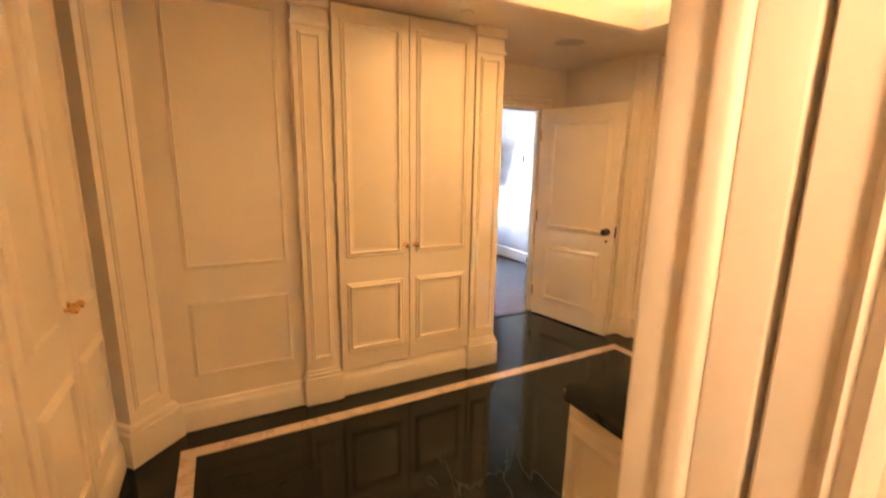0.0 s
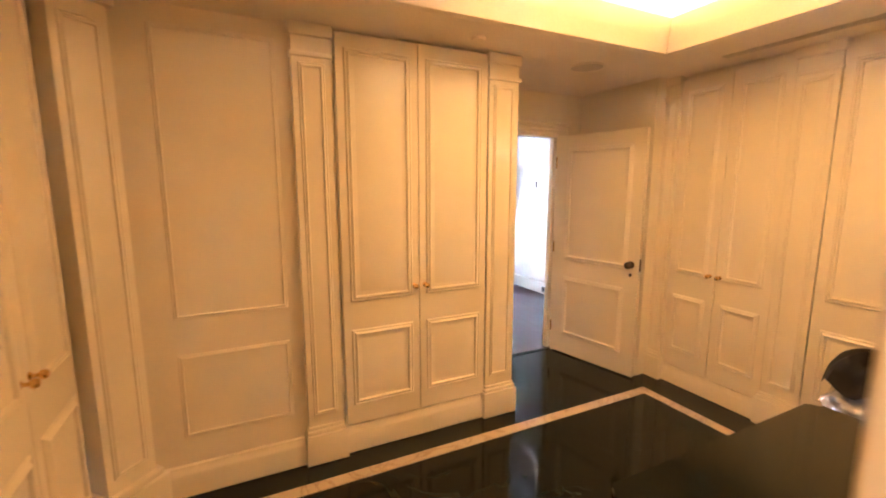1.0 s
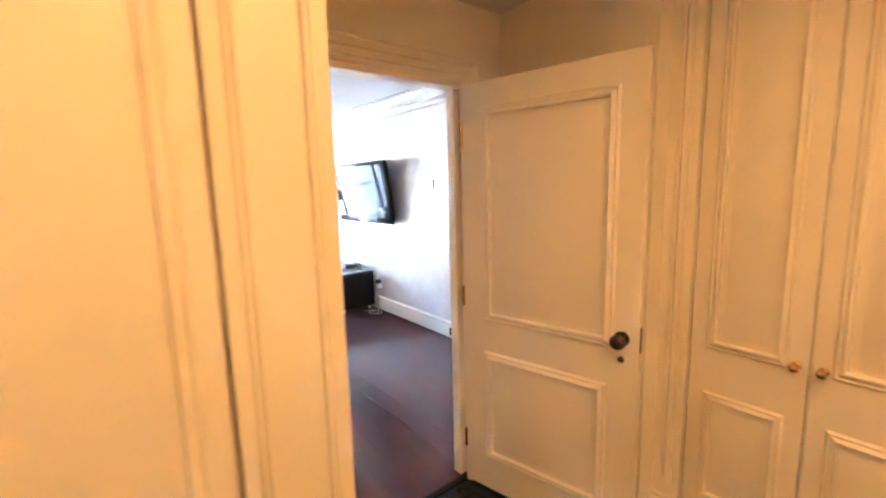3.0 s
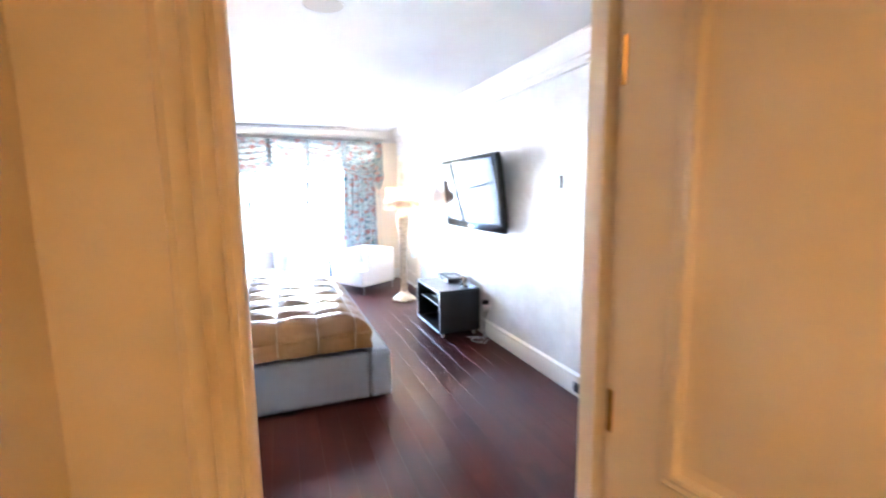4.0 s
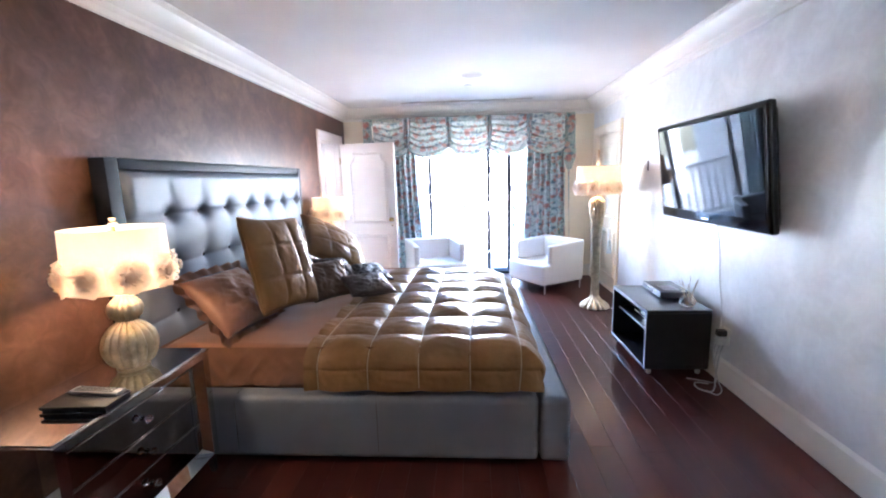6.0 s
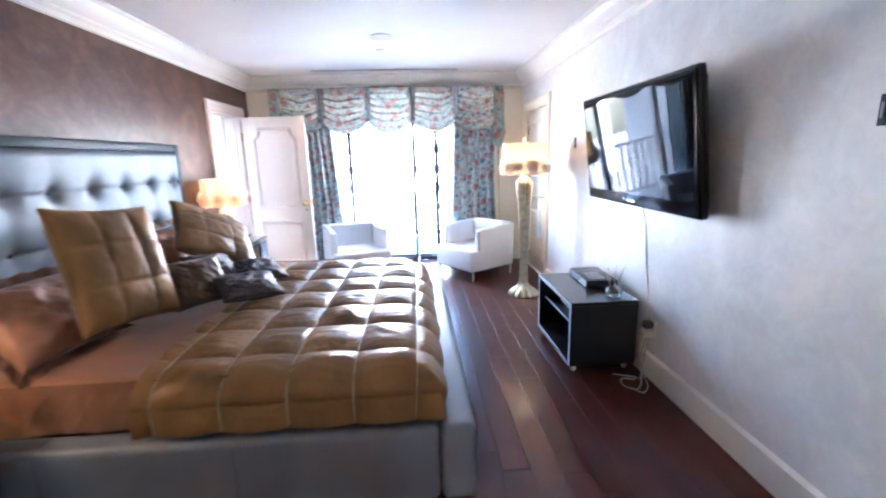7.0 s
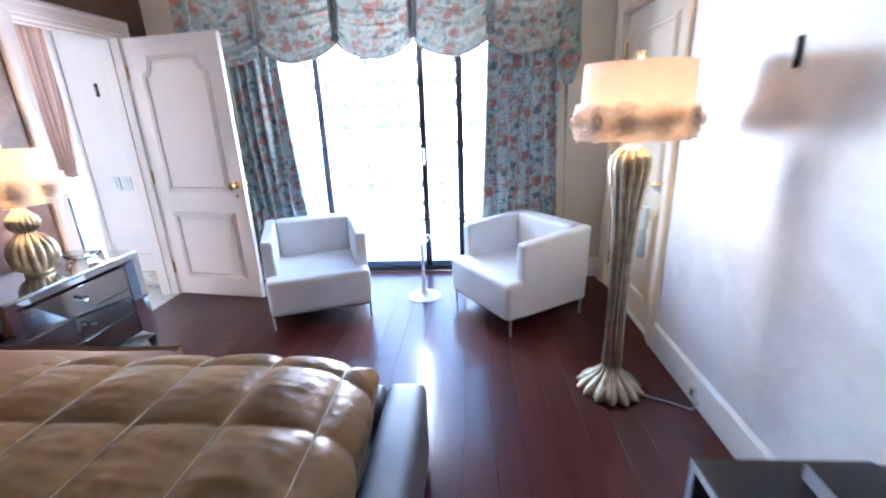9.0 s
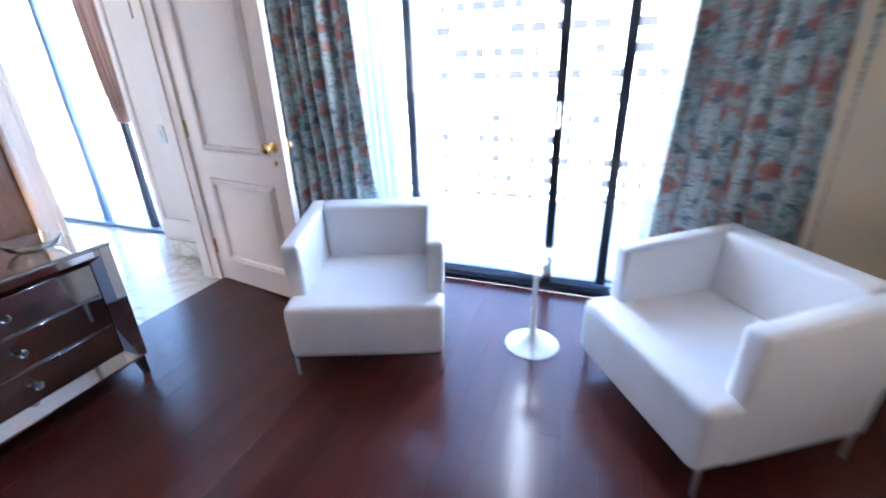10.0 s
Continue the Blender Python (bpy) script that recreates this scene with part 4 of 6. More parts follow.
def pillow(name, m, w, h, t, material, label, quilt=0, flange=0.0, crumple=0.01, seed=0.0):
    """A cushion standing in the plane x, z, centred; t: thickness."""
    th = thing(name, m, label, "pillow")
    bm = bmesh.new()
    n = 48
    sheets = []
    for s in (-1, 1):
        rows = []
        for i in range(n + 1):
            row = []
            for j in range(n + 1):
                a, b = -1 + 2 * i / n, -1 + 2 * j / n
                e = max(0.0, (1 - abs(a) ** 2.4) * (1 - abs(b) ** 2.4)) ** (0.38 if quilt else 0.5)
                pin = 1 - 0.07 * (1 - abs(a) ** 2) * abs(b) ** 3
                pin2 = 1 - 0.07 * (1 - abs(b) ** 2) * abs(a) ** 3
                y = s * t / 2 * e
                if quilt:
                    y += s * 0.017 * e * ((abs(math.sin(math.pi * (a + 1) / 2 * quilt)) * abs(math.sin(math.pi * (b + 1) / 2 * quilt))) ** 0.28 - 0.7)
                y += crumple * e * (2 * noise.noise(Vector((a * 2.2 + seed, b * 2.2, s + seed))) + noise.noise(Vector((a * 6 + b * 3 + seed, b * 5, s))) - 1.2 * abs(noise.noise(Vector((a * 9 - b * 4 + seed, b * 3 + a, s + 5)))))
                row.append(bm.verts.new((a * w / 2 * pin2, y, b * h / 2 * pin)))
            rows.append(row)
        for i in range(n):
            for j in range(n):
                f = (rows[i][j], rows[i + 1][j], rows[i + 1][j + 1], rows[i][j + 1])
                bm.faces.new(f if s < 0 else f[::-1])
        sheets.append(rows)
    bmesh.ops.remove_doubles(bm, verts=bm.verts, dist=2e-4)
    part("cover", bm, material, th, smooth=80)
    if flange:
        rim = []
        for k in range(120):
            q = 8 * k / 120
            side, f = int(q // 2), -1 + (q % 2)
            a, b = ((f, -1), (1, f), (-f, 1), (-1, -f))[side]
            rim.append((a, b, q))
        bm = bmesh.new()
        inner = [bm.verts.new((a * w / 2, 0.004 * math.sin(q * 13), b * h / 2)) for a, b, q in rim]
        outer = [bm.verts.new((a * (w / 2 + flange), 0.012 * math.sin(q * 17 + seed), b * (h / 2 + flange))) for a, b, q in rim]
        for k in range(120):
            bm.faces.new((inner[k], inner[(k + 1) % 120], outer[(k + 1) % 120], outer[k]))
        bmesh.ops.solidify(bm, geom=bm.faces[:], thickness=0.004)
        part("flange", bm, material, th, smooth=80)
    else:
        part("piping", tube(bmesh.new(), [(a * w / 2 * (1 - 0.07 * (1 - b * b) * abs(a) ** 3), 0, b * h / 2 * (1 - 0.07 * (1 - a * a) * abs(b) ** 3)) for a, b in ((math.copysign(min(1, abs(1.42 * math.cos(k * math.pi / 30))), math.cos(k * math.pi / 30)), math.copysign(min(1, abs(1.42 * math.sin(k * math.pi / 30))), math.sin(k * math.pi / 30))) for k in range(61))], 0.005, 6), material, th)
    return th


# pillows: local front (-y) is turned to +x, and leans back on the headboard
def lean(x, y, z, tilt, turn=90, roll=0):
    return pose(x, y, z, 0, 0, turn) @ pose(0, 0, 0, tilt, 0, 0) @ pose(0, 0, 0, 0, roll, 0)


pillow("sleeping_pillow", lean(-1.95, 2.66, 0.8, -42, 88, 3), 0.56, 0.42, 0.2, M_COPPER, "copper satin pillow with a ruffled flange", flange=0.05, crumple=0.01)
pillow("sleeping_pillow", lean(-2.0, 4.0, 0.855, -38), 0.62, 0.42, 0.17, M_COPPER, "copper satin pillow with a ruffled flange", flange=0.05, crumple=0.01, seed=4)
pillow("quilted_pillow", lean(-1.72, 2.86, 0.99, -18, 76, 6), 0.54, 0.62, 0.18, M_GOLD, "large gold quilted satin pillow standing upright", quilt=3, crumple=0.004)
pillow("quilted_pillow", lean(-1.68, 3.84, 0.965, -48, 78, 42), 0.58, 0.56, 0.17, M_GOLD, "large gold quilted satin pillow leaning askew", quilt=3, crumple=0.006, seed=2)
pillow("small_pillow", lean(-1.54, 3.24, 0.785, -30, 50), 0.33, 0.3, 0.12, M_BROWNSATIN, "small taupe satin pillow", seed=1)
pillow("small_pillow", lean(-1.56, 3.5, 0.79, -50, 62, 10), 0.32, 0.29, 0.11, M_SEQUIN, "small grey sequinned pillow", seed=3)
pillow("small_pillow", lean(-1.25, 3.27, 0.735, -68, 50, 12), 0.36, 0.27, 0.11, M_SEQUIN, "small grey sequinned pillow", seed=6)
pillow("small_pillow", lean(-1.34, 3.67, 0.735, -64, 58, 10), 0.36, 0.26, 0.1, M_DARKSEQUIN, "small black sequinned pillow on the bedspread", seed=9)

# ---- bedroom: nightstands ----


def prism(bm, outline, along):
    """A solid with the given outline, drawn out along a vector."""
    p, q = [bm.verts.new(v) for v in outline], [bm.verts.new(Vector(v) + Vector(along)) for v in outline]
    for i in range(len(p)):
        bm.faces.new((p[i], p[(i + 1) % len(p)], q[(i + 1) % len(p)], q[i]))
    bm.faces.new(p[::-1])
    bm.faces.new(q)
    return bm


def nightstand(m, width, depth, label):
    """Mirrored chest of three drawers set back in a bevelled mirror frame; local front -y, x from 0 to width, back at y = depth."""
    t = thing("nightstand", m, label, "nightstand", "mirrored nightstands")
    H, F = 0.683, 0.105
    top = part("top", box(bmesh.new(), (-0.004, -0.006, H - 0.016), (width + 0.004, depth, H - 0.004), 0.003, 1), M_SILVERTRIM, t)
    part("mirror", boxes(((0.004, 0.004, H - 0.0035), (width - 0.004, depth - 0.006, H))), M_MIRROR, top, "mirror glass top", smooth=0)
    # bevelled frame round the drawers
    for side in (0, 1):
        plan = [(0.0, 0.0), (0.042, 0.0), (0.07, 0.04), (0.07, 0.06), (0.0, 0.06)]
        plan = [(width - x, y) for x, y in plan[::-1]] if side else plan
        part("front_post", prism(bmesh.new(), [(x, y, F) for x, y in plan], (0, 0, H - 0.016 - F)), M_MIRROR, t, "bevelled mirror post", smooth=0)
        x = width - 0.05 if side else 0.0
        part("back_post", boxes(((x, depth - 0.05, F), (x + 0.05, depth - 0.002, H - 0.016))), M_MIRROR, t, smooth=0)
        x = width - 0.014 if side else 0.006
        part("side_panel", boxes(((x, 0.06, F + 0.02), (x + 0.008, depth - 0.05, H - 0.016))), M_SMOKEMIRROR, t, smooth=0)
        part("side_rail", boxes(((x - 0.003, 0.06, F), (x + 0.011, depth - 0.05, F + 0.02))), M_SILVERTRIM, t, smooth=0)
    part("top_rail", prism(bmesh.new(), [(0.044, 0.0, H - 0.018), (0.044, 0.0, H - 0.045), (0.044, 0.036, H - 0.075), (0.044, 0.05, H - 0.018)], (width - 0.088, 0, 0)), M_MIRROR, t, "sloped mirror rail", smooth=0)
    part("bottom_rail", prism(bmesh.new(), [(0.03, -0.004, F), (0.03, -0.004, F + 0.012), (0.03, 0.042, F + 0.052), (0.03, 0.056, F)], (width - 0.06, 0, 0)), M_MIRROR, t, "sloped mirror rail", smooth=0)
    for x in (0.012, width - 0.052):
        for y in (0.008, depth - 0.05):
            out = -0.014 if x < 0.1 else 0.014
            foot = ((x, y, F), (x + 0.04, y, F), (x + 0.04, y + 0.04, F), (x, y + 0.04, F))
            bm = bmesh.new()
            hi = [bm.verts.new(v) for v in foot]
            lo = [bm.verts.new((x + 0.02 + (vx - x - 0.02) * 0.55 + out, y + 0.02 + (vy - y - 0.02) * 0.55, 0.0)) for vx, vy, vz in foot]
            for i in range(4):
                bm.faces.new((lo[i], lo[(i + 1) % 4], hi[(i + 1) % 4], hi[i]))
            bm.faces.new(hi)
            bm.faces.new(lo[::-1])
            part("leg", bm, M_BLACKWOOD, t, "short dark tapered leg", smooth=0)
    part("back_panel", box(bmesh.new(), (0.05, depth - 0.02, F), (width - 0.05, depth - 0.008, H - 0.016)), M_BLACKWOOD, t)
    part("carcass", box(bmesh.new(), (0.02, 0.062, F + 0.004), (width - 0.02, depth - 0.052, H - 0.018)), M_BLACKWOOD, t)
    z0, z1 = F + 0.05, H - 0.075
    dz = (z1 - z0) / 3
    for k in range(3):
        z = z0 + k * dz
        d = part("drawer", box(bmesh.new(), (0.071, 0.042, z + 0.002), (width - 0.071, 0.06, z + dz - 0.004), 0.004, 1), M_SMOKEMIRROR, t, "smoked mirror drawer front")
        if k < 2:
            part("drawer_trim", boxes(((0.071, 0.038, z + dz - 0.0035), (width - 0.071, 0.06, z + dz + 0.0015))), M_SILVERTRIM, t, smooth=0)
        bm = lathe(bmesh.new(), [(0.0, 0.0), (0.013, 0.0), (0.006, 0.007), (0.006, 0.016), (0.015, 0.024), (0.018, 0.031), (0.011, 0.041), (0.0, 0.043)], 8)
        part("knob", bm, M_GLASS, d, "faceted glass knob", at=pose(width * 0.5, 0.042, z + dz * 0.52, 90, 0, 0))
    return t


nightstand(faces_plus_x(-1.83, 1.35), 0.825, 0.41, "mirrored nightstand with three drawers and silver trim")
nightstand(faces_plus_x(-1.878, 4.672), 0.803, 0.42, "mirrored nightstand with three drawers by the west door")


def flowers(parent, shade, rx, ry, z, n, size, phase=0.0):
    for k in range(n):
        a = 2 * math.pi * k / n + phase
        bm = bmesh.new()
        for ring, (rr, lift, cnt) in enumerate(((size, 0.006, 6), (size * 0.62, 0.014, 5))):
            for p in range(cnt):
                b = 2 * math.pi * p / cnt + ring * 0.4 + k
                cx, cz = rr * 0.5 * math.cos(b), rr * 0.5 * math.sin(b)
                c = bm.verts.new((cx, -lift - 0.006, cz))
                rim = [bm.verts.new((cx + rr * 0.52 * math.cos(2 * math.pi * q / 10), -lift + 0.012 * math.sin(q * 2.3 + p), cz + rr * 0.52 * math.sin(2 * math.pi * q / 10))) for q in range(10)]
                for q in range(10):
                    bm.faces.new((c, rim[q], rim[(q + 1) % 10]))
        x, y = rx * math.cos(a), ry * math.sin(a)
        f = part("flower", bm, M_PETAL, shade, "organza flower", at=pose(x, y, z, 0, 0, math.degrees(math.atan2(y / ry ** 2, x / rx ** 2)) + 90), smooth=80)
        bm = lathe(bmesh.new(), [(0.0, 0.0), (size * 0.3, 0.002), (size * 0.26, 0.01), (size * 0.1, 0.012), (0.0, 0.016)], 12, 5, 0.35)
        part("flower_heart", bm, M_PETALDARK, shade, "smoky flower heart", at=pose(x * 1.02, y * 1.02, z, 0, 0, math.degrees(math.atan2(y / ry ** 2, x / rx ** 2)) + 90) @ pose(0, -0.022, 0, 90, 0, 0))


def bulb_light(name, x, y, z, power):
    lamp = new(name, bpy.data.lights.new(name, "POINT"))
    lamp.data.energy, lamp.data.color, lamp.data.shadow_soft_size = power, (1.0, 0.7, 0.42), 0.04
    lamp.location = (x, y, z)
    return lamp


def drum_shade(parent, rx, ry, z0, z1, n=48):
    bm = bmesh.new()
    prev = None
    for r, z in ((1.0, z0), (0.985, z0), (0.94, z1), (0.955, z1), (1.0, z0)):
        ring = [bm.verts.new((rx * r * math.cos(2 * math.pi * k / n), ry * r * math.sin(2 * math.pi * k / n), z)) for k in range(n)]
        if prev:
            for k in range(n):
                bm.faces.new((prev[k], prev[(k + 1) % n], ring[(k + 1) % n], ring[k]))
        prev = ring
    bmesh.ops.remove_doubles(bm, verts=bm.verts, dist=1e-5)
    return part("shade", bm, M_SHADE, parent, "cream drum shade")


def table_lamp(m, label):
    t = thing("table_lamp", m, label, "table lamp", "bedside lamps")
    prof = [(0.0, 0), (0.062, 0.0), (0.066, 0.01), (0.06, 0.016), (0.085, 0.04), (0.102, 0.08), (0.106, 0.12), (0.095, 0.165), (0.07, 0.2), (0.042, 0.222), (0.038, 0.232), (0.058, 0.25), (0.067, 0.28), (0.06, 0.31), (0.036, 0.335), (0.022, 0.36), (0.014, 0.375), (0.0, 0.376)]
    part("body", lathe(bmesh.new(), prof, 96, 16, 0.16, fade=lambda z: 0.0 if z < 0.02 or z > 0.35 else 1.0), M_CHAMPAGNE, t, "ribbed champagne leaf gourd", smooth=60)
    part("stem", lathe(bmesh.new(), [(0.007, 0.37), (0.007, 0.66)], 10), M_BRASS, t)
    part("finial", lathe(bmesh.new(), [(0.008, 0.655), (0.02, 0.668), (0.01, 0.676), (0.016, 0.69), (0.0, 0.692)], 12), M_CHAMPAGNE, t)
    s = drum_shade(t, 0.2, 0.2, 0.385, 0.648)
    flowers(t, s, 0.202, 0.202, 0.455, 9, 0.078)
    part("bulb", lathe(bmesh.new(), [(0.0, 0.43), (0.02, 0.45), (0.03, 0.49), (0.022, 0.52), (0.0, 0.535)], 12), M_BULB, t)
    part("cord", tube(bmesh.new(), [(-0.05, 0.05, 0.006), (-0.1, 0.08, 0.004), (-0.16, 0.1, 0.004), (-0.2, 0.12, 0.004)], 0.003, 6), M_CABLE, t)
    return t


L1 = (-2.03, 1.94)
L2 = (-2.11, 5.075)
table_lamp(pose(*L1, 0.684), "champagne gourd table lamp with flowered drum shade, lit")
table_lamp(pose(*L2, 0.684), "champagne gourd table lamp with flowered drum shade, lit")
organiser = thing("desk_organiser", pose(-1.94, 1.6, 0.684, 0, 0, 3), "flat black leather case on the nightstand", "case")
part("cover", box(bmesh.new(), (-0.125, -0.065, 0.019), (0.125, 0.065, 0.032), 0.004), M_MATTBLACK, organiser)
part("pages", boxes(((-0.118, -0.058, 0.004), (0.122, 0.06, 0.019))), M_DARKLEATHER, organiser, smooth=0)
part("base", box(bmesh.new(), (-0.125, -0.065, 0.0), (0.125, 0.065, 0.004)), M_MATTBLACK, organiser)
remote = thing("remote_control", pose(-1.93, 1.64, 0.7162, 0, 0, -4), "slim silver remote control with dark keys", "remote control")
part("body", box(bmesh.new(), (-0.105, -0.024, 0.0), (0.105, 0.024, 0.016), 0.006), M_GREYPLASTIC, remote)
for i in range(9):
    for j in (-1, 0, 1):
        part("key", boxes(((-0.085 + i * 0.019, j * 0.013 - 0.004, 0.0158), (-0.073 + i * 0.019, j * 0.013 + 0.004, 0.0175))), M_MATTBLACK, remote, smooth=0)
dish = thing("glass_dish", pose(-2.08, 5.32, 0.684), "shallow clear glass dish", "dish")
part("bowl", lathe(bmesh.new(), [(0.0, 0.0), (0.05, 0.0), (0.085, 0.02), (0.1, 0.045), (0.096, 0.046), (0.08, 0.024), (0.048, 0.006), (0.0, 0.006)], 32), M_GLASS, dish)

# ---- bedroom: floor lamp ----
FL = (0.938, 5.045)
fl = thing("floor_lamp", pose(*FL, 0), "tall champagne fluted floor lamp with flowered shade, lit", "floor lamp")
part("base", lathe(bmesh.new(), [(0.0, 0), (0.15, 0.0), (0.158, 0.012), (0.14, 0.04), (0.1, 0.075), (0.068, 0.1), (0.05, 0.13), (0.046, 0.15)], 112, 14, 0.22, fade=lambda z: 1.0 - z * 3), M_CHAMPAGNE, fl, "scalloped shell foot", smooth=60)
part("column", lathe(bmesh.new(), [(0.046, 0.15), (0.042, 0.3), (0.042, 0.5), (0.048, 0.75), (0.058, 0.95), (0.075, 1.08), (0.085, 1.16), (0.082, 1.21), (0.055, 1.25), (0.02, 1.268), (0.0, 1.27)], 112, 14, 0.2), M_CHAMPAGNE, fl, smooth=60)
part("stem", lathe(bmesh.new(), [(0.008, 1.26), (0.008, 1.62)], 10), M_BRASS, fl)
part("finial", lathe(bmesh.new(), [(0.008, 1.61), (0.022, 1.622), (0.012, 1.63), (0.018, 1.646), (0.0, 1.65)], 12), M_CHAMPAGNE, fl)
sh = drum_shade(fl, 0.235, 0.2, 1.29, 1.6)
flowers(fl, sh, 0.238, 0.203, 1.365, 11, 0.082, 0.3)
part("bulb", lathe(bmesh.new(), [(0.0, 1.36), (0.02, 1.38), (0.032, 1.42), (0.024, 1.46), (0.0, 1.475)], 12), M_BULB, fl)
part("cord", tube(bmesh.new(), [(0.12, -0.06, 0.006), (0.2, -0.1, 0.005), (0.26, -0.13, 0.006), (0.33, -0.2, 0.02), (0.345, -0.21, 0.07)], 0.004, 6), M_CABLE, fl)
bulb_light("floor_lamp_light", FL[0], FL[1], 1.45, BULB_POWER * 0.4)
bulb_light("bedside_lamp_light", L1[0], L1[1], 0.684 + 0.5, BULB_POWER * 0.75)
bulb_light("bedside_lamp_light", L2[0], L2[1], 0.684 + 0.5, BULB_POWER * 0.8)

# ---- bedroom: television and cart ----
tv = thing("television", pose(1.218, 3.37, 1.512) @ pose(0, 0, 0, 0, 0, -90) @ pose(0, 0, 0, 6.8, 0, 0), "large black flat television tilted on the wall", "television")
W, Hh = 0.695, 0.377
part("back_shell", box(bmesh.new(), (-W + 0.05, 0.012, -Hh + 0.04), (W - 0.05, 0.05, Hh - 0.04), 0.02), M_MATTBLACK, tv)
bm = box(bmesh.new(), (-W, -0.04, -Hh), (W, 0.012, Hh), 0.022, 3)
part("bezel", bm, M_BLACKPLASTIC, tv, "gloss black bezel")
part("screen", boxes(((-W + 0.045, -0.042, -Hh + 0.085), (W - 0.045, -0.0405, Hh - 0.04))), M_SCREEN, tv, "dark glossy screen", smooth=0)
part("badge", boxes(((-0.045, -0.0415, -Hh + 0.03), (0.045, -0.0405, -Hh + 0.042))), M_CHROME, tv, "small silver badge", smooth=0)
part("bracket", boxes(((-0.2, 0.05, -0.2), (0.2, 0.083, -0.14)), ((-0.2, 0.05, 0.1), (-0.16, 0.118, 0.16)), ((0.16, 0.05, 0.1), (0.2, 0.118, 0.16))), M_MATTBLACK, tv, smooth=0)
cord = tagged(link("television_cable", tube(bmesh.new(), [(XR - 0.05, 3.36, 1.2), (XR - 0.035, 3.37, 1.14), (XR - 0.008, 3.35, 1.0), (XR - 0.006, 3.31, 0.7), (XR - 0.006, 3.26, 0.5), (XR - 0.03, 3.22, 0.39)], 0.004, 6), M_WHITEPLASTIC), "pale cable hanging under the television", "cable")

cart = thing("tv_cart", pose(0.808, 3.277, 0), "black two-tier media cart on castors", "media cart")
CW, CD, CH = 0.462, 0.745, 0.512
part("top", box(bmesh.new(), (0, 0, CH - 0.025), (CW, CD, CH), 0.003, 1), M_BLACKWOOD, cart)
part("bottom", box(bmesh.new(), (0, 0, 0.055), (CW, CD, 0.08), 0.003, 1), M_BLACKWOOD, cart)
part("side", box(bmesh.new(), (0, 0, 0.08), (CW, 0.025, CH - 0.025)), M_BLACKWOOD, cart)
part("side", box(bmesh.new(), (0, CD - 0.025, 0.08), (CW, CD, CH - 0.025)), M_BLACKWOOD, cart)
part("back", box(bmesh.new(), (CW - 0.012, 0.025, 0.08), (CW - 0.004, CD - 0.025, CH - 0.025)), M_BLACKWOOD, cart)
part("shelf", box(bmesh.new(), (0.05, 0.025, 0.315), (CW - 0.012, CD - 0.025, 0.332)), M_BLACKWOOD, cart)
for lo, hi in (((-0.002, 0.0, CH - 0.025), (-0.0005, CD, CH - 0.003)), ((-0.002, 0.0, 0.058), (-0.0005, CD, 0.08)), ((-0.002, 0.002, 0.08), (-0.0005, 0.024, CH - 0.025)), ((-0.002, CD - 0.024, 0.08), (-0.0005, CD - 0.002, CH - 0.025)), ((0.048, 0.026, 0.316), (0.0495, CD - 0.026, 0.331))):
    part("edge_band", boxes((lo, hi)), M_EDGE, cart, "pale edge band", smooth=0)
for x in (0.05, CW - 0.05):
    for y in (0.05, CD - 0.05):
        c = part("castor", lathe(bmesh.new(), [(0.0, -0.012), (0.016, -0.012), (0.021, -0.008), (0.021, 0.008), (0.016, 0.012), (0.0, 0.012)], 16), M_WHITEPLASTIC, cart, "small pale castor wheel", at=pose(x, y, 0.021, 90, 0, 30))
        part("fork", box(bmesh.new(), (x - 0.012, y - 0.006, 0.03), (x + 0.012, y + 0.006, 0.056)), M_GREYPLASTIC, cart)
stb = thing("cable_box", pose(1.15, 3.76, CH + 0.001, 0, 0, -2), "grey set-top box on the cart", "set-top box")
part("case", box(bmesh.new(), (-0.115, -0.19, 0.006), (0.115, 0.19, 0.058), 0.006), M_MATTBLACK, stb)
part("front", box(bmesh.new(), (-0.119, -0.185, 0.01), (-0.1145, 0.185, 0.054)), M_GREYPLASTIC, stb, "silver front with dark display")
part("display", boxes(((-0.1205, -0.05, 0.022), (-0.119, 0.09, 0.044))), M_BLACKPLASTIC, stb, smooth=0)
for i in range(9):
    part("vent_slot", boxes(((-0.07, -0.14 + i * 0.02, 0.0578), (0.05, -0.13 + i * 0.02, 0.0586))), M_GREYPLASTIC, stb, smooth=0)
for x in (-0.09, 0.09):
    for y in (-0.15, 0.15):
        part("foot", lathe(bmesh.new(), [(0.01, 0), (0.01, 0.008)], 10, cx=x, cy=y), M_MATTBLACK, stb)
dvd = thing("game_player", pose(1.06, 3.64, 0.3325), "black media player on the cart shelf", "media player")
part("case", box(bmesh.new(), (-0.13, -0.19, 0.005), (0.13, 0.19, 0.055), 0.006), M_BLACKPLASTIC, dvd)
part("front", box(bmesh.new(), (-0.1325, -0.18, 0.012), (-0.1295, 0.18, 0.026)), M_GREYPLASTIC, dvd)
part("foot", boxes(((-0.1, -0.16, 0), (0.1, 0.16, 0.006))), M_MATTBLACK, dvd)
reed = thing("reed_diffuser", pose(1.15, 3.4, CH + 0.001), "glass reed diffuser with thin sticks", "reed diffuser")
part("bottle", lathe(bmesh.new(), [(0.0, 0), (0.045, 0.0), (0.055, 0.012), (0.055, 0.04), (0.04, 0.062), (0.016, 0.075), (0.014, 0.1), (0.018, 0.102), (0.011, 0.1), (0.011, 0.076), (0.036, 0.058), (0.049, 0.038), (0.049, 0.014), (0.0, 0.008)], 28), M_GLASS, reed)
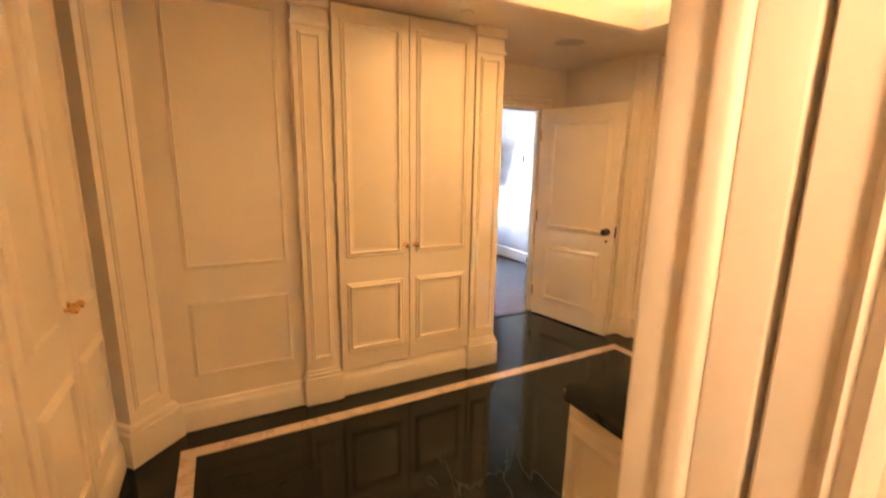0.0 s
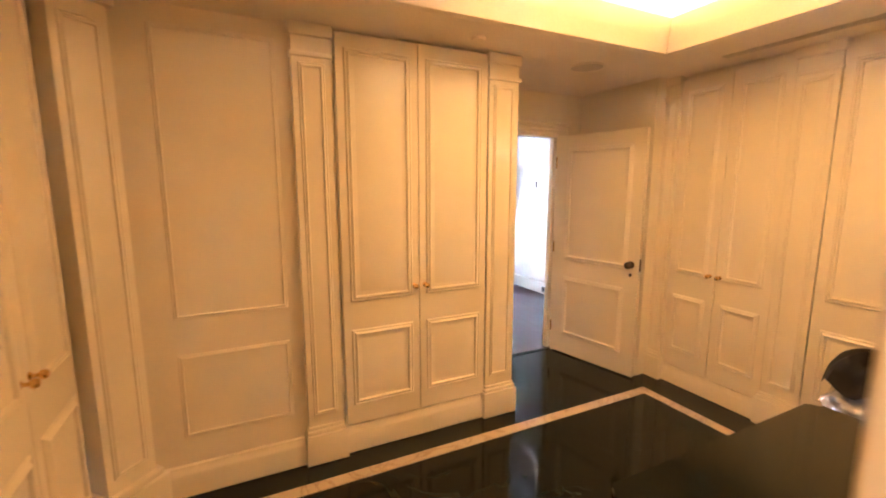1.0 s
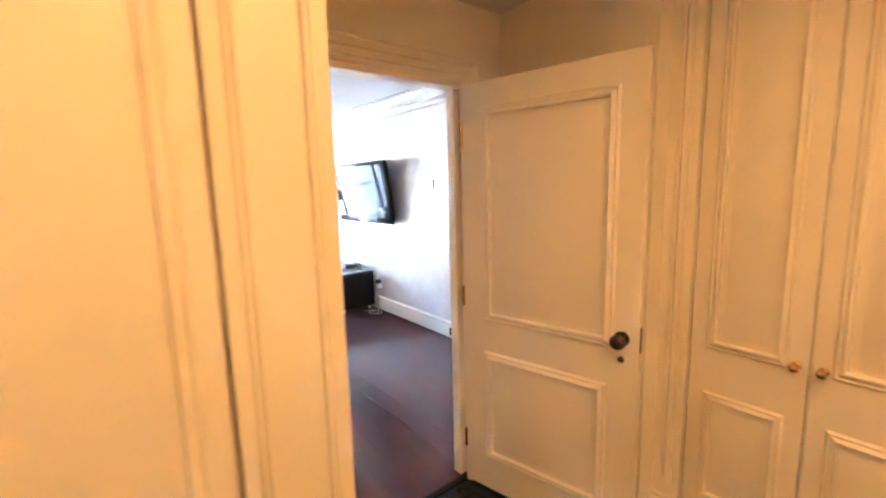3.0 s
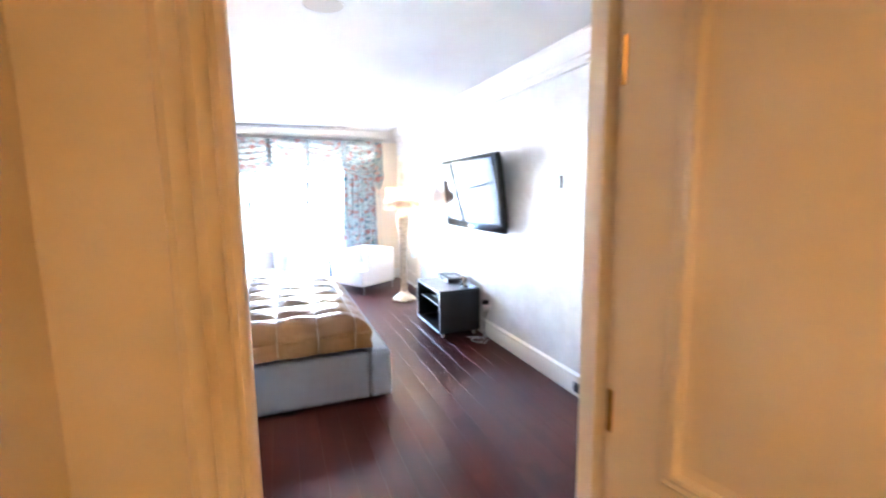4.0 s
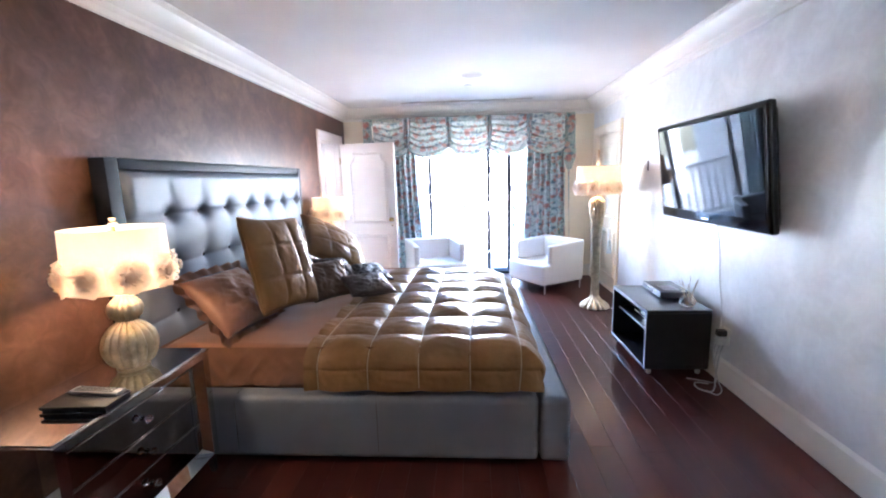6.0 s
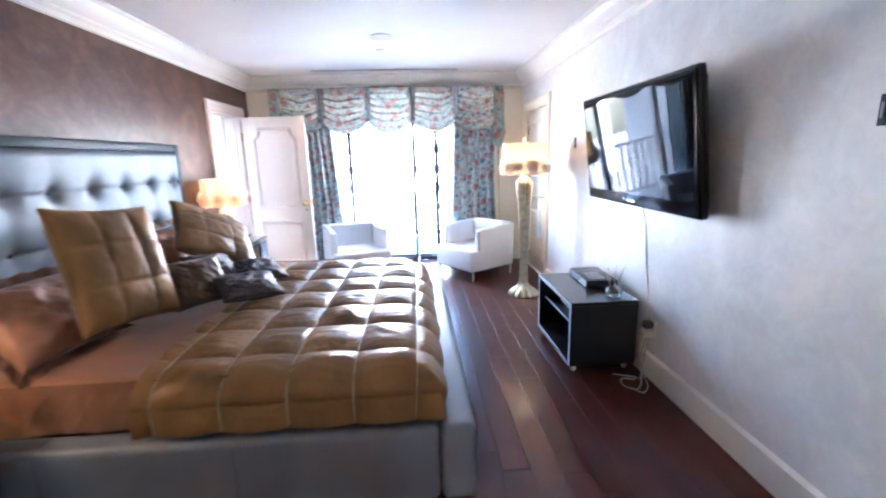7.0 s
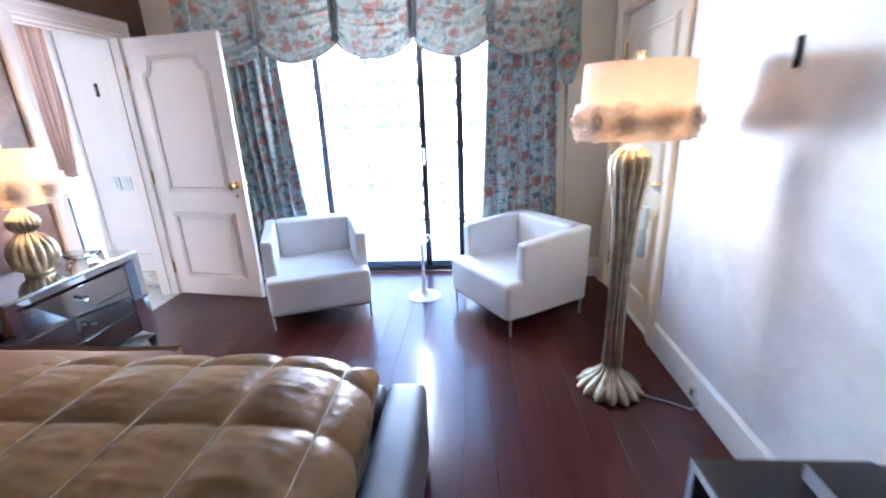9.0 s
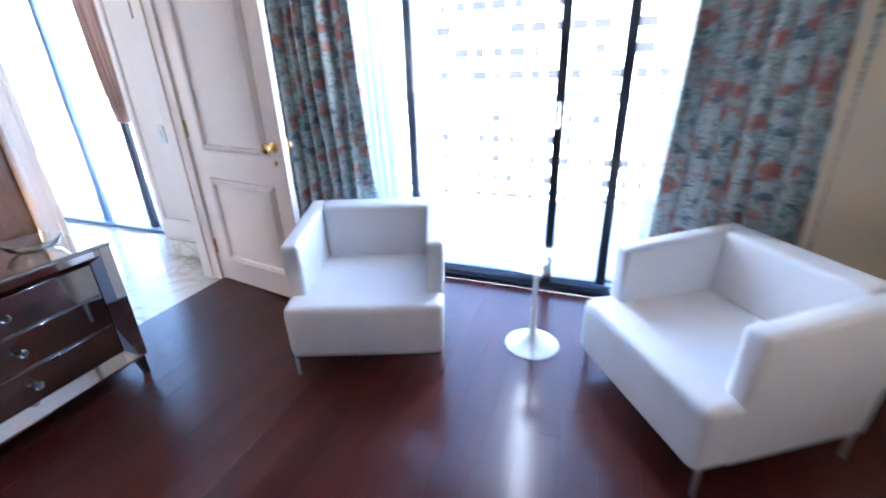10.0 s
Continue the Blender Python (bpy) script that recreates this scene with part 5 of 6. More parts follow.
for k in range(8):
    a = k * 0.83
    part("reed", tube(bmesh.new(), [(0.008 * math.cos(a), 0.008 * math.sin(a), 0.012), (0.06 * math.cos(a), 0.075 * math.sin(a), 0.19 + 0.02 * math.sin(k * 2))], 0.0016, 5), M_REED, reed)
plugs = thing("power_strip", pose(XR - 0.03, 3.19, 0.345), "outlet with black plug and white adaptor", "outlet")
part("plate", box(bmesh.new(), (0.022, -0.04, -0.06), (0.03, 0.04, 0.06), 0.002), M_WHITEPLASTIC, plugs)
part("plug", box(bmesh.new(), (-0.035, -0.025, 0.005), (0.022, 0.03, 0.05), 0.008), M_MATTBLACK, plugs)
part("adaptor", box(bmesh.new(), (-0.045, -0.03, -0.055), (0.022, 0.025, -0.008), 0.006), M_WHITEPLASTIC, plugs)
part("cable", tube(bmesh.new(), flowing([(0.0, -0.02, -0.055), (-0.03, -0.03, -0.15), (-0.06, -0.06, -0.3), (-0.08, -0.1, -0.33), (-0.14, -0.16, -0.339), (-0.2, -0.1, -0.339), (-0.17, -0.02, -0.339), (-0.09, -0.04, -0.339)]), 0.005, 6), M_CABLE, plugs, "tangled pale cable")
part("cable", tube(bmesh.new(), flowing([(-0.02, 0.01, 0.0), (-0.05, 0.0, -0.15), (-0.04, -0.06, -0.3), (-0.05, -0.13, -0.339), (-0.12, -0.2, -0.339), (-0.16, -0.14, -0.338)]), 0.004, 6), M_CABLE, plugs, "tangled pale cable")
part("cable", tube(bmesh.new(), flowing([(-0.01, 0.0, -0.05), (-0.02, 0.03, -0.2), (-0.03, -0.02, -0.335), (-0.09, 0.0, -0.339), (-0.2, 0.05, -0.339)]), 0.004, 6), M_CABLE, plugs, "tangled pale cable")

# ---- bedroom: armchairs and side table ----


def armchair(m, label):
    """Tub chair: a seat block reaching out before two arms that rise to the back."""
    t = thing("armchair", m, label, "armchair", "white armchairs")
    w, d, zb = 0.365, 0.355, 0.11

    def raked(bm):
        # the tops fall towards the front, and the outside leans out a little
        for v in bm.verts:
            if v.co.z > 0.5:
                v.co.z -= 0.05 * ((d - v.co.y) / (2 * d)) ** 1.2
            v.co.x *= 1 - 0.03 * max(0.0, 0.5 - v.co.z) / 0.4
            v.co.y += 0.03 * max(0.0, v.co.z - 0.4) if v.co.y > 0.1 else 0.0
        return bm

    part("seat", raked(box(bmesh.new(), (-w + 0.002, -d, zb), (w - 0.002, d - 0.1, 0.375), 0.045, 5)), M_WHITELEATHER, t)
    for s in (-1, 1):
        x0, x1 = (-w, -w + 0.085) if s < 0 else (w - 0.085, w)
        part("armrest", raked(box(bmesh.new(), (x0, -d + 0.125, zb + 0.002), (x1, d, 0.66), 0.028, 4)), M_WHITELEATHER, t)
    part("backrest", raked(box(bmesh.new(), (-w + 0.083, d - 0.13, 0.3), (w - 0.083, d - 0.002, 0.662), 0.03, 4)), M_WHITELEATHER, t)
    part("back_panel", raked(box(bmesh.new(), (-w + 0.06, d - 0.03, zb + 0.004), (w - 0.06, d - 0.003, 0.6), 0.01)), M_WHITELEATHER, t)
    for s in (-1, 1):
        part("piping", tube(bmesh.new(), [(s * (w - 0.084), d - 0.128, 0.37), (s * (w - 0.083), d - 0.118, 0.5), (s * (w - 0.082), d - 0.106, 0.63), (s * (w - 0.083), d - 0.07, 0.657)], 0.004, 6), M_LEATHERSEAM, t, "grey seam")
    part("base_frame", boxes(((-w + 0.03, -d + 0.03, zb - 0.012), (w - 0.03, d - 0.03, zb + 0.02))), M_MATTBLACK, t, smooth=0)
    for x in (-w + 0.025, w - 0.025):
        for y in (-d + 0.04, d - 0.04):
            part("leg", lathe(bmesh.new(), [(0.0, 0.0), (0.0085, 0.0), (0.009, 0.004), (0.008, 0.008), (0.01, zb + 0.01), (0.0, zb + 0.01)], 12, cx=x, cy=y), M_SATINSTEEL, t, "slim chrome leg")
    return t


armchair(pose(-0.974, 6.1, 0, 0, 0, 21), "white leather tub armchair with chrome legs before the open door")
armchair(pose(0.543, 6.045, 0, 0, 0, -57), "white leather tub armchair with chrome legs by the curtain")
tul = thing("tulip_table", pose(-0.175, 6.262, 0), "small white tulip side table", "side table")
part("pedestal", lathe(bmesh.new(), [(0.0, 0.0), (0.13, 0.0), (0.135, 0.004), (0.12, 0.01), (0.06, 0.025), (0.024, 0.06), (0.013, 0.12), (0.011, 0.3), (0.014, 0.42), (0.03, 0.46), (0.05, 0.472), (0.0, 0.474)], 40), M_WHITEPLASTIC, tul)
part("tabletop", lathe(bmesh.new(), [(0.0, 0.474), (0.165, 0.476), (0.17, 0.48), (0.17, 0.485), (0.0, 0.485)], 48), M_PANE, tul, "thin frosted clear top")

# ---- bedroom: wall and ceiling fittings ----


def plate(name, m, w, h, material, label, category, dark=None):
    t = thing(name, m, label, category)
    part("plate", box(bmesh.new(), (-w / 2, -0.008, -h / 2), (w / 2, 0.0, h / 2), 0.002), material, t)
    part("toggle", box(bmesh.new(), (-w * 0.16, -0.012, -h * 0.25), (w * 0.16, -0.0075, h * 0.25), 0.0015), dark or material, t)
    return t


plate("wall_control", faces_minus_x(XR - 0.001, 1.99, 1.595), 0.026, 0.1, M_MATTBLACK, "narrow black control plate on pearl wall", "wall control", M_GREYPLASTIC)
plate("wall_control", faces_minus_x(XR - 0.001, 4.69, 1.583), 0.026, 0.1, M_MATTBLACK, "narrow black control plate above the lamp shadow", "wall control", M_GREYPLASTIC)
plate("wall_outlet", faces_minus_x(XR - 0.022, 1.72, 0.07), 0.06, 0.075, M_MATTBLACK, "dark outlet in the baseboard", "outlet")
plate("light_switch", faces_plus_x(XL + 0.001, 1.52, 0.9), 0.08, 0.13, M_WHITEPLASTIC, "white light switch on the brown wall", "light switch")
plate("floor_lamp_outlet", faces_minus_x(XR - 0.022, 4.93, 0.06), 0.05, 0.08, M_WHITEPLASTIC, "white outlet in the baseboard", "outlet", M_MATTBLACK)


def speaker(x, y, z, r, label):
    t = thing("ceiling_speaker", pose(x, y, z), label, "ceiling speaker", "ceiling speakers")
    part("rim", lathe(bmesh.new(), [(r, 0.0), (r * 1.05, -0.004), (r, -0.009), (r * 0.94, -0.006), (r * 0.94, 0.0)], 40), M_DCEIL if z < 2.5 else M_CEIL, t)
    part("grille", lathe(bmesh.new(), [(0.0, -0.006), (r * 0.94, -0.005), (r * 0.94, -0.001)], 40), M_CEILGREY, t, "fine perforated grille")
    return t


M_CEILGREY = mat("speaker_grille", (0.55, 0.5, 0.44), 0.7, vary=0.15, scale=160, bump=0.5, fine=400)
speaker(-0.434, 4.82, ZC, 0.115, "round flush ceiling speaker, white")
speaker(-0.4, 1.8, ZC, 0.115, "round flush ceiling speaker, white")
speaker(-0.44, -0.79, ZD, 0.115, "round flush ceiling speaker, cream")
det = thing("smoke_detector", pose(-0.48, 5.304, ZC), "small white ceiling sprinkler rose", "sprinkler")
part("rose", lathe(bmesh.new(), [(0.0, -0.012), (0.04, -0.012), (0.048, -0.004), (0.048, 0.0)], 24), M_WHITEPLASTIC, det)
det = thing("sprinkler_rose", pose(-1.42, -0.97, ZD), "small cream ceiling sprinkler rose", "sprinkler")
part("rose", lathe(bmesh.new(), [(0.0, -0.012), (0.035, -0.012), (0.042, -0.004), (0.042, 0.0)], 24), M_DCEIL, det)


def slot_vent(m, length, depth, label):
    t = thing("air_vent", m, label, "air vent")
    part("backing", boxes(((0, 0, -0.001), (length, depth, 0.0))), M_MATTBLACK, t, smooth=0)
    for y in (0.0, depth * 0.45, depth - 0.008):
        part("slat", boxes(((0, y, -0.006), (length, y + 0.008, -0.001))), M_CEILGREY, t, smooth=0)
    return t


slot_vent(pose(-1.406, 6.26, ZC - 0.001), 1.79, 0.045, "long linear ceiling air slot before the window")
slot_vent(pose(0.15, -1.35, ZD - 0.001, 0, 0, -90), 1.2, 0.06, "long linear air slot by the wardrobes")

# ---- bedroom: window, curtains ----
GY = 6.95
win = thing("window_1", pose(0, GY, 0), "dark-framed sliding glass balcony doors", "window", kind="structure")
part("sill", boxes(((-1.72, -0.1, 0.0), (0.93, 0.06, 0.035))), M_ALU, win, "dark bottom track", smooth=0)
part("rail", boxes(((-1.72, -0.05, 0.036), (0.93, -0.035, 0.06))), M_BLUEALU, win, "raised track rail", smooth=0)
part("head", boxes(((-1.72, -0.08, 2.22), (0.93, 0.06, 2.28))), M_ALU, win, smooth=0)
for x, w, dy in ((-1.69, 0.05, 0), (-1.1, 0.055, 0.02), (-0.19, 0.055, -0.03), (0.132, 0.06, 0.02), (0.9, 0.05, 0)):
    part("stile", box(bmesh.new(), (x - w / 2, dy - 0.022, 0.035), (x + w / 2, dy + 0.022, 2.22), 0.003, 1), M_ALU, win)
for a, b, dy in ((-1.665, -1.128, 0.02), (-1.072, -0.218, -0.03), (-0.162, 0.102, -0.03), (0.162, 0.875, 0.02)):
    g = part("pane", boxes(((a, dy - 0.003, 0.06), (b, dy + 0.003, 2.2))), M_PANE, win, smooth=0)
    g.visible_shadow = False
    part("bottom_rail", box(bmesh.new(), (a, dy - 0.018, 0.061), (b, dy + 0.018, 0.082), 0.003, 1), M_BLUEALU, win)
part("handle", tube(bmesh.new(), [(-0.19, -0.055, 0.98), (-0.19, -0.085, 1.0), (-0.19, -0.085, 1.12), (-0.19, -0.055, 1.14)], 0.008, 8), M_CHROME, win, "chrome pull handle")


def drape(name, x0, x1, xb0, xb1, z0, z1, y, folds, depth, material, label, seed=0.0, parent=None):
    """A gathered curtain: wide at the top (x0 to x1), drawn in below (xb0 to xb1)."""
    bm = bmesh.new()
    nu, nv = folds * 16, 26
    rows = []
    for j in range(nv + 1):
        f = j / nv
        z = z1 + (z0 - z1) * f
        e = f ** 1.2
        a, b = x0 + (xb0 - x0) * e, x1 + (xb1 - x1) * e
        row = []
        for i in range(nu + 1):
            q = i / nu
            ph = 2 * math.pi * folds * (q + 0.015 * math.sin(7 * q + 3 * f + seed))
            d = depth * (0.75 + 0.5 * noise.noise(Vector((q * 9 + seed, f * 1.5, seed))))
            lobe = 0.5 + 0.5 * math.sin(ph)
            row.append(bm.verts.new((a + (b - a) * q + 0.42 * d * math.cos(ph), y + depth - 2 * d * lobe, z)))
        rows.append(row)
    # the print follows the cloth into its folds
    uv = bm.loops.layers.uv.new("cloth")
    for j in range(nv):
        for i in range(nu):
            f = bm.faces.new((rows[j][i], rows[j][i + 1], rows[j + 1][i + 1], rows[j + 1][i]))
            for loop, (a, b) in zip(f.loops, ((i, j), (i + 1, j), (i + 1, j + 1), (i, j + 1))):
                loop[uv].uv = (a / nu * 2.1 * (x1 - x0) + seed, z1 + (z0 - z1) * b / nv)
    if parent:
        return part(name, bm, material, parent, label, smooth=80)
    return tagged(link(name, bm, material, 80), label, "curtain", "window curtains")


drape("curtain", -1.92, -1.31, -1.93, -1.2, 0.02, 2.1, 6.615, 8, 0.085, M_FLORALCURTAIN, "mint floral chintz curtain in deep folds")
drape("curtain", 0.35, 0.95, 0.25, 1.0, 0.02, 2.1, 6.615, 7, 0.085, M_FLORALCURTAIN, "mint floral chintz curtain gathered by the armchair", 2.0)
drape("sheer_curtain", -1.4, -1.17, -1.3, -1.12, 0.03, 2.15, 6.77, 4, 0.025, M_LINING, "pale blue sheer at the curtain's edge", 1.0)
drape("sheer_curtain", 0.33, 0.46, 0.25, 0.4, 0.03, 2.15, 6.74, 3, 0.02, M_LINING, "pale blue sheer at the curtain's edge", 4.0)

valance = thing("valance", pose(0, 6.56, 0), "floral swagged valance over the balcony doors", "valance")
part("board", box(bmesh.new(), (-2.03, 0.0, 2.3), (1.03, 0.1, 2.385), 0.004), M_FLORAL, valance)
part("return", boxes(((-2.03, -0.005, 1.98), (-1.9, 0.01, 2.39))), M_FLORAL, valance, smooth=0)
part("return", boxes(((0.9, -0.005, 1.9), (1.03, 0.01, 2.39))), M_FLORAL, valance, smooth=0)
EDGES = (-1.875, -1.377, -0.77, -0.19, 0.379, 0.89)


def swag(x0, x1, top, mid, side, seed):
    """A fan of draped folds between two points."""
    bm = bmesh.new()
    nu, nv = 30, 60
    rows = []
    for j in range(nv + 1):
        f = j / nv
        row = []
        for i in range(nu + 1):
            q = i / nu
            s = 4 * q * (1 - q)
            low = side + (mid - side) * s ** 0.8
            z = top + (low - top) * f
            fold = math.sin((f * 6.2 + 0.1 * math.sin(q * 9 + seed)) * 2 * math.pi - s * 1.4)
            y = -0.035 - 0.05 * f * s - 0.021 * fold * min(1, f * 4) * (0.45 + 0.55 * s)
            row.append(bm.verts.new((x0 + (x1 - x0) * q, y, z - 0.012 * fold * s * (1 if f < 0.97 else 0))))
        rows.append(row)
    for j in range(nv):
        for i in range(nu):
            bm.faces.new((rows[j][i], rows[j][i + 1], rows[j + 1][i + 1], rows[j + 1][i]))
    return bm, [v.co.copy() for v in rows[-1]]


for k in range(5):
    end = k in (0, 4)
    bm, hem = swag(EDGES[k] + 0.004, EDGES[k + 1] - 0.004, 2.385, 1.828, 1.955 if not end else 1.9, k * 1.7)
    s = part("swag", bm, M_FLORALLIGHT, valance, smooth=80)
    part("hem_piping", tube(bmesh.new(), hem, 0.008, 6), M_FLORAL, s)
for k, x in enumerate(EDGES[1:5]):
    w = 0.058 if k == 0 else 0.044
    jabot = drape("pleat", x - w, x + w, x - w * 0.7, x + w * 0.7, 1.985, 2.386, -0.062, 2, 0.01, M_FLORALDOT, "flat gathered strip", k * 3.0, valance)
    bm = lathe(bmesh.new(), [(0.0, -0.03), (0.02, -0.026), (0.03, -0.01), (0.03, 0.01), (0.02, 0.026), (0.0, 0.03)], 20, 6, 0.3, x, -0.075, 0.6)
    part("rosette", bm, M_ROSETTE, jabot, "knotted lilac grey rosette", at=pose(0, 0, 1.985))
part("tail", lathe(bmesh.new(), [(0.07, 2.3), (0.07, 2.0), (0.085, 1.8), (0.07, 1.72), (0.03, 1.6), (0.0, 1.6)], 24, 6, 0.25, 0.96, -0.01, 0.45), M_FLORAL, valance, "hanging tail")

# ---- balcony and distance ----
struct("ground", boxes(((-900, -900, -60.2), (900, 900, -60))), M_CONCRETE, "pale city ground far below", "ground", 0)
struct("balcony_floor", boxes(((-7, 7.06, -0.25), (3.5, 8.9, -0.02))), M_CONCRETE, "pale balcony floor", "balcony floor", 0)
rail = thing("balcony_railing", pose(0, 8.8, -0.02), "white balcony railing with upright bars", "railing")
part("handrail", box(bmesh.new(), (-7, -0.04, 1.0), (3.5, 0.04, 1.06), 0.01), M_FACADE, rail)
part("bottom_rail", box(bmesh.new(), (-7, -0.025, 0.08), (3.5, 0.025, 0.13)), M_FACADE, rail)
first = None
for k in range(76):
    x = -6.95 + k * 0.14
    if first is None:
        first = part("baluster", boxes(((-0.02, -0.012, 0.13), (0.02, 0.012, 1.0))), M_FACADE, rail, at=pose(x, 0, 0), smooth=0)
    else:
        b = new("baluster", first.data)
        b.parent, b.matrix_basis = rail, pose(x, 0, 0)
for k in range(6):
    part("post", boxes(((-6.98 + k * 2.09, -0.03, 0.0), (-6.92 + k * 2.09, 0.03, 1.0))), M_FACADE, rail, smooth=0)


def tower(x, y, w, d, z1, cols, rows_n, zlo, label, pitch=3.1):
    t = thing("apartment_tower", pose(x, y, -60), label, "apartment tower", "towers across the street")
    part("wall", boxes(((-w / 2, 0, 0), (w / 2, d, z1 + 60))), M_FACADE, t, smooth=0)
    part("parapet", boxes(((-w / 2 - 0.3, -0.3, z1 + 60), (w / 2 + 0.3, d, z1 + 61))), M_FACADE, t, smooth=0)
    me = None
    for r in range(rows_n):
        for c in range(cols):
            if random.random() < 0.25:
                continue
            cx, cz = -w / 2 + (c + 0.5) * w / cols, 60 + zlo + r * pitch
            if me is None:
                o = part("window", boxes(((-0.75, -0.06, -0.6), (0.75, 0.02, 0.6))), M_FARGLASS, t, at=pose(cx, 0, cz), smooth=0)
                me = o.data
            else:
                o = new("window", me)
                o.parent, o.matrix_basis = t, pose(cx, 0, cz) @ Matrix.Diagonal((random.choice((0.6, 1, 1, 1.6)), 1, 1, 1))
    for r in range(rows_n):
        part("ledge", boxes(((-w / 2, -0.25, 58.2 + zlo + r * pitch), (w / 2, 0.0, 58.45 + zlo + r * pitch))), M_FACADE, t, smooth=0)
    return t


tower(-9, 72, 34, 20, 16, 12, 12, -22, "white apartment tower with rows of small windows")
tower(28, 95, 30, 20, 32, 9, 12, -14, "pale apartment tower with rows of small windows")
tower(-62, 80, 30, 20, 12, 9, 10, -22, "pale apartment tower with rows of small windows")

# ---- room beyond the west door ----
RX0, RX1, RY0 = -5.6, XL - 0.15, 4.3
struct("floor_west_room", boxes(((RX0, RY0, -0.1), (XL, GY + 0.1, -0.006))), M_PALEMARBLE, "pale veined marble floor", "floor", 0)
wall_along("wall_west_room_south", "x", RY0 - 0.1, RY0, RX0 - 0.1, RX1, 0, ZC, [], M_WHITE, "plain white wall")
wall_along("wall_west_room_west", "y", RX0 - 0.1, RX0, RY0, GY + 0.1, 0, ZC, [], M_WHITE, "plain white wall")
wall_along("wall_west_room_panel", "x", 6.587, 7.05, -3.13, RX1, 0, ZC, [], M_PINKWHITE, "white panelled wall beside the door")
wall_along("wall_west_room_window", "x", GY - 0.05, GY + 0.1, RX0, -3.13, 0, ZC, [(-5.3, -3.15, 0.0, 2.25)], M_WHITE, "white window wall")
struct("ceiling_west_room", boxes(((RX0 - 0.1, RY0 - 0.1, ZC), (RX1, GY + 0.1, ZC + 0.1))), M_CEIL, "plain white ceiling", "ceiling", 0)
pw = thing("wall_panel_frame", pose(0, 6.587, 0), "white moulded panel on the side wall", "wall panelling", kind="structure")
part("panel", moulding(bmesh.new(), -3.06, 0.3, -2.66, 2.2, 0.8), M_PINKWHITE, pw)
plate("light_switch", pose(-2.854, 6.586, 0.942), 0.08, 0.12, M_WHITEPLASTIC, "pair of cream light switches", "light switch")
plate("light_switch", pose(-2.752, 6.586, 0.942), 0.08, 0.12, M_WHITEPLASTIC, "pair of cream light switches", "light switch")
plate("wall_control", pose(-2.806, 6.586, 1.705), 0.026, 0.1, M_MATTBLACK, "narrow black control plate", "wall control", M_GREYPLASTIC)
struct("baseboard_west_room", boxes(((-3.13, 6.567, 0.0), (RX1, 6.586, 0.13)), bevel=0.004), M_PALEMARBLE, "pale marble skirting", "baseboard")
w2 = thing("window_2", pose(0, GY, 0), "blue-framed sliding glass door", "window", kind="structure")
for x in (-5.27, -4.37, -3.74, -3.18):
    part("stile", boxes(((x - 0.035, -0.02, 0.03), (x + 0.035, 0.02, 2.22))), M_ALU if x == -3.74 else M_BLUEALU, w2, smooth=0)
part("sill", boxes(((-5.3, -0.06, 0.0), (-3.15, 0.06, 0.03))), M_BLUEALU, w2, smooth=0)
part("head", boxes(((-5.3, -0.06, 2.22), (-3.15, 0.06, 2.25))), M_BLUEALU, w2, smooth=0)
for a, b in ((-5.235, -4.405), (-4.335, -3.775), (-3.705, -3.215)):
    g = part("pane", boxes(((a, -0.003, 0.03), (b, 0.003, 2.22))), M_PANE, w2, smooth=0)
    g.visible_shadow = False
drape("curtain", -3.72, -3.2, -3.56, -3.4, 0.98, 2.553, 6.8, 6, 0.035, M_PINKCURTAIN, "dusty pink curtain drawn to one side", 5.0)

# ---- dressing room: island and bag ----
island = thing("dressing_island", pose(-1.93, -2.475, 0), "cream dressing island with black marble top", "island")
part("cabinet", box(bmesh.new(), (0.03, -0.42, 0.0), (0.95, -0.03, 0.83), 0.004, 1), M_CREAM, island)
part("panel", raised_panel(moulding(bmesh.new(), -0.38, 0.18, -0.07, 0.74), -0.38, 0.18, -0.07, 0.74), M_CREAM, island, at=pose(0.03, 0, 0, 0, 0, -90) @ Matrix.Translation((0.45, 0, 0)))
bm = bmesh.new()
path = [(0.0, -0.45), (0.0, -0.035), (0.012, -0.03), (0.02, -0.012), (0.035, 0.0), (0.94, 0.0), (0.955, -0.012), (0.965, -0.03), (0.98, -0.035), (0.98, -0.45)]
vs = []
for z, g in ((0.831, -0.01), (0.836, 0.0), (0.852, 0.0), (0.86, -0.006)):
    vs.append([bm.verts.new((0.49 + (x - 0.49) * (1 + g), -0.22 + (y + 0.22) * (1 + g), z)) for x, y in path])
for a, b in zip(vs, vs[1:]):
    for k in range(len(path)):
        bm.faces.new((a[k], a[(k + 1) % len(path)], b[(k + 1) % len(path)], b[k]))
bm.faces.new(vs[0][::-1])
bm.faces.new(vs[-1])
part("worktop", bm, M_BLACKMARBLE, island, "black marble top with shaped corners")
bench = thing("luggage_bench", pose(0.2, -2.3, 0), "low dark bench before the wardrobes", "bench")
part("seat", box(bmesh.new(), (-0.2, -0.3, 0.24), (0.2, 0.25, 0.3), 0.01), M_BLACKWOOD, bench)
for x in (-0.17, 0.17):
    for y in (-0.27, 0.22):
        part("leg", boxes(((x - 0.02, y - 0.02, 0), (x + 0.02, y + 0.02, 0.24))), M_BLACKWOOD, bench, smooth=0)
bag = thing("shopping_bag", pose(0.17, -2.28, 0.301), "crumpled silver plastic bag with black cloth on top", "bag")
bm = bmesh.new()
n, k = 36, 20
rows = []
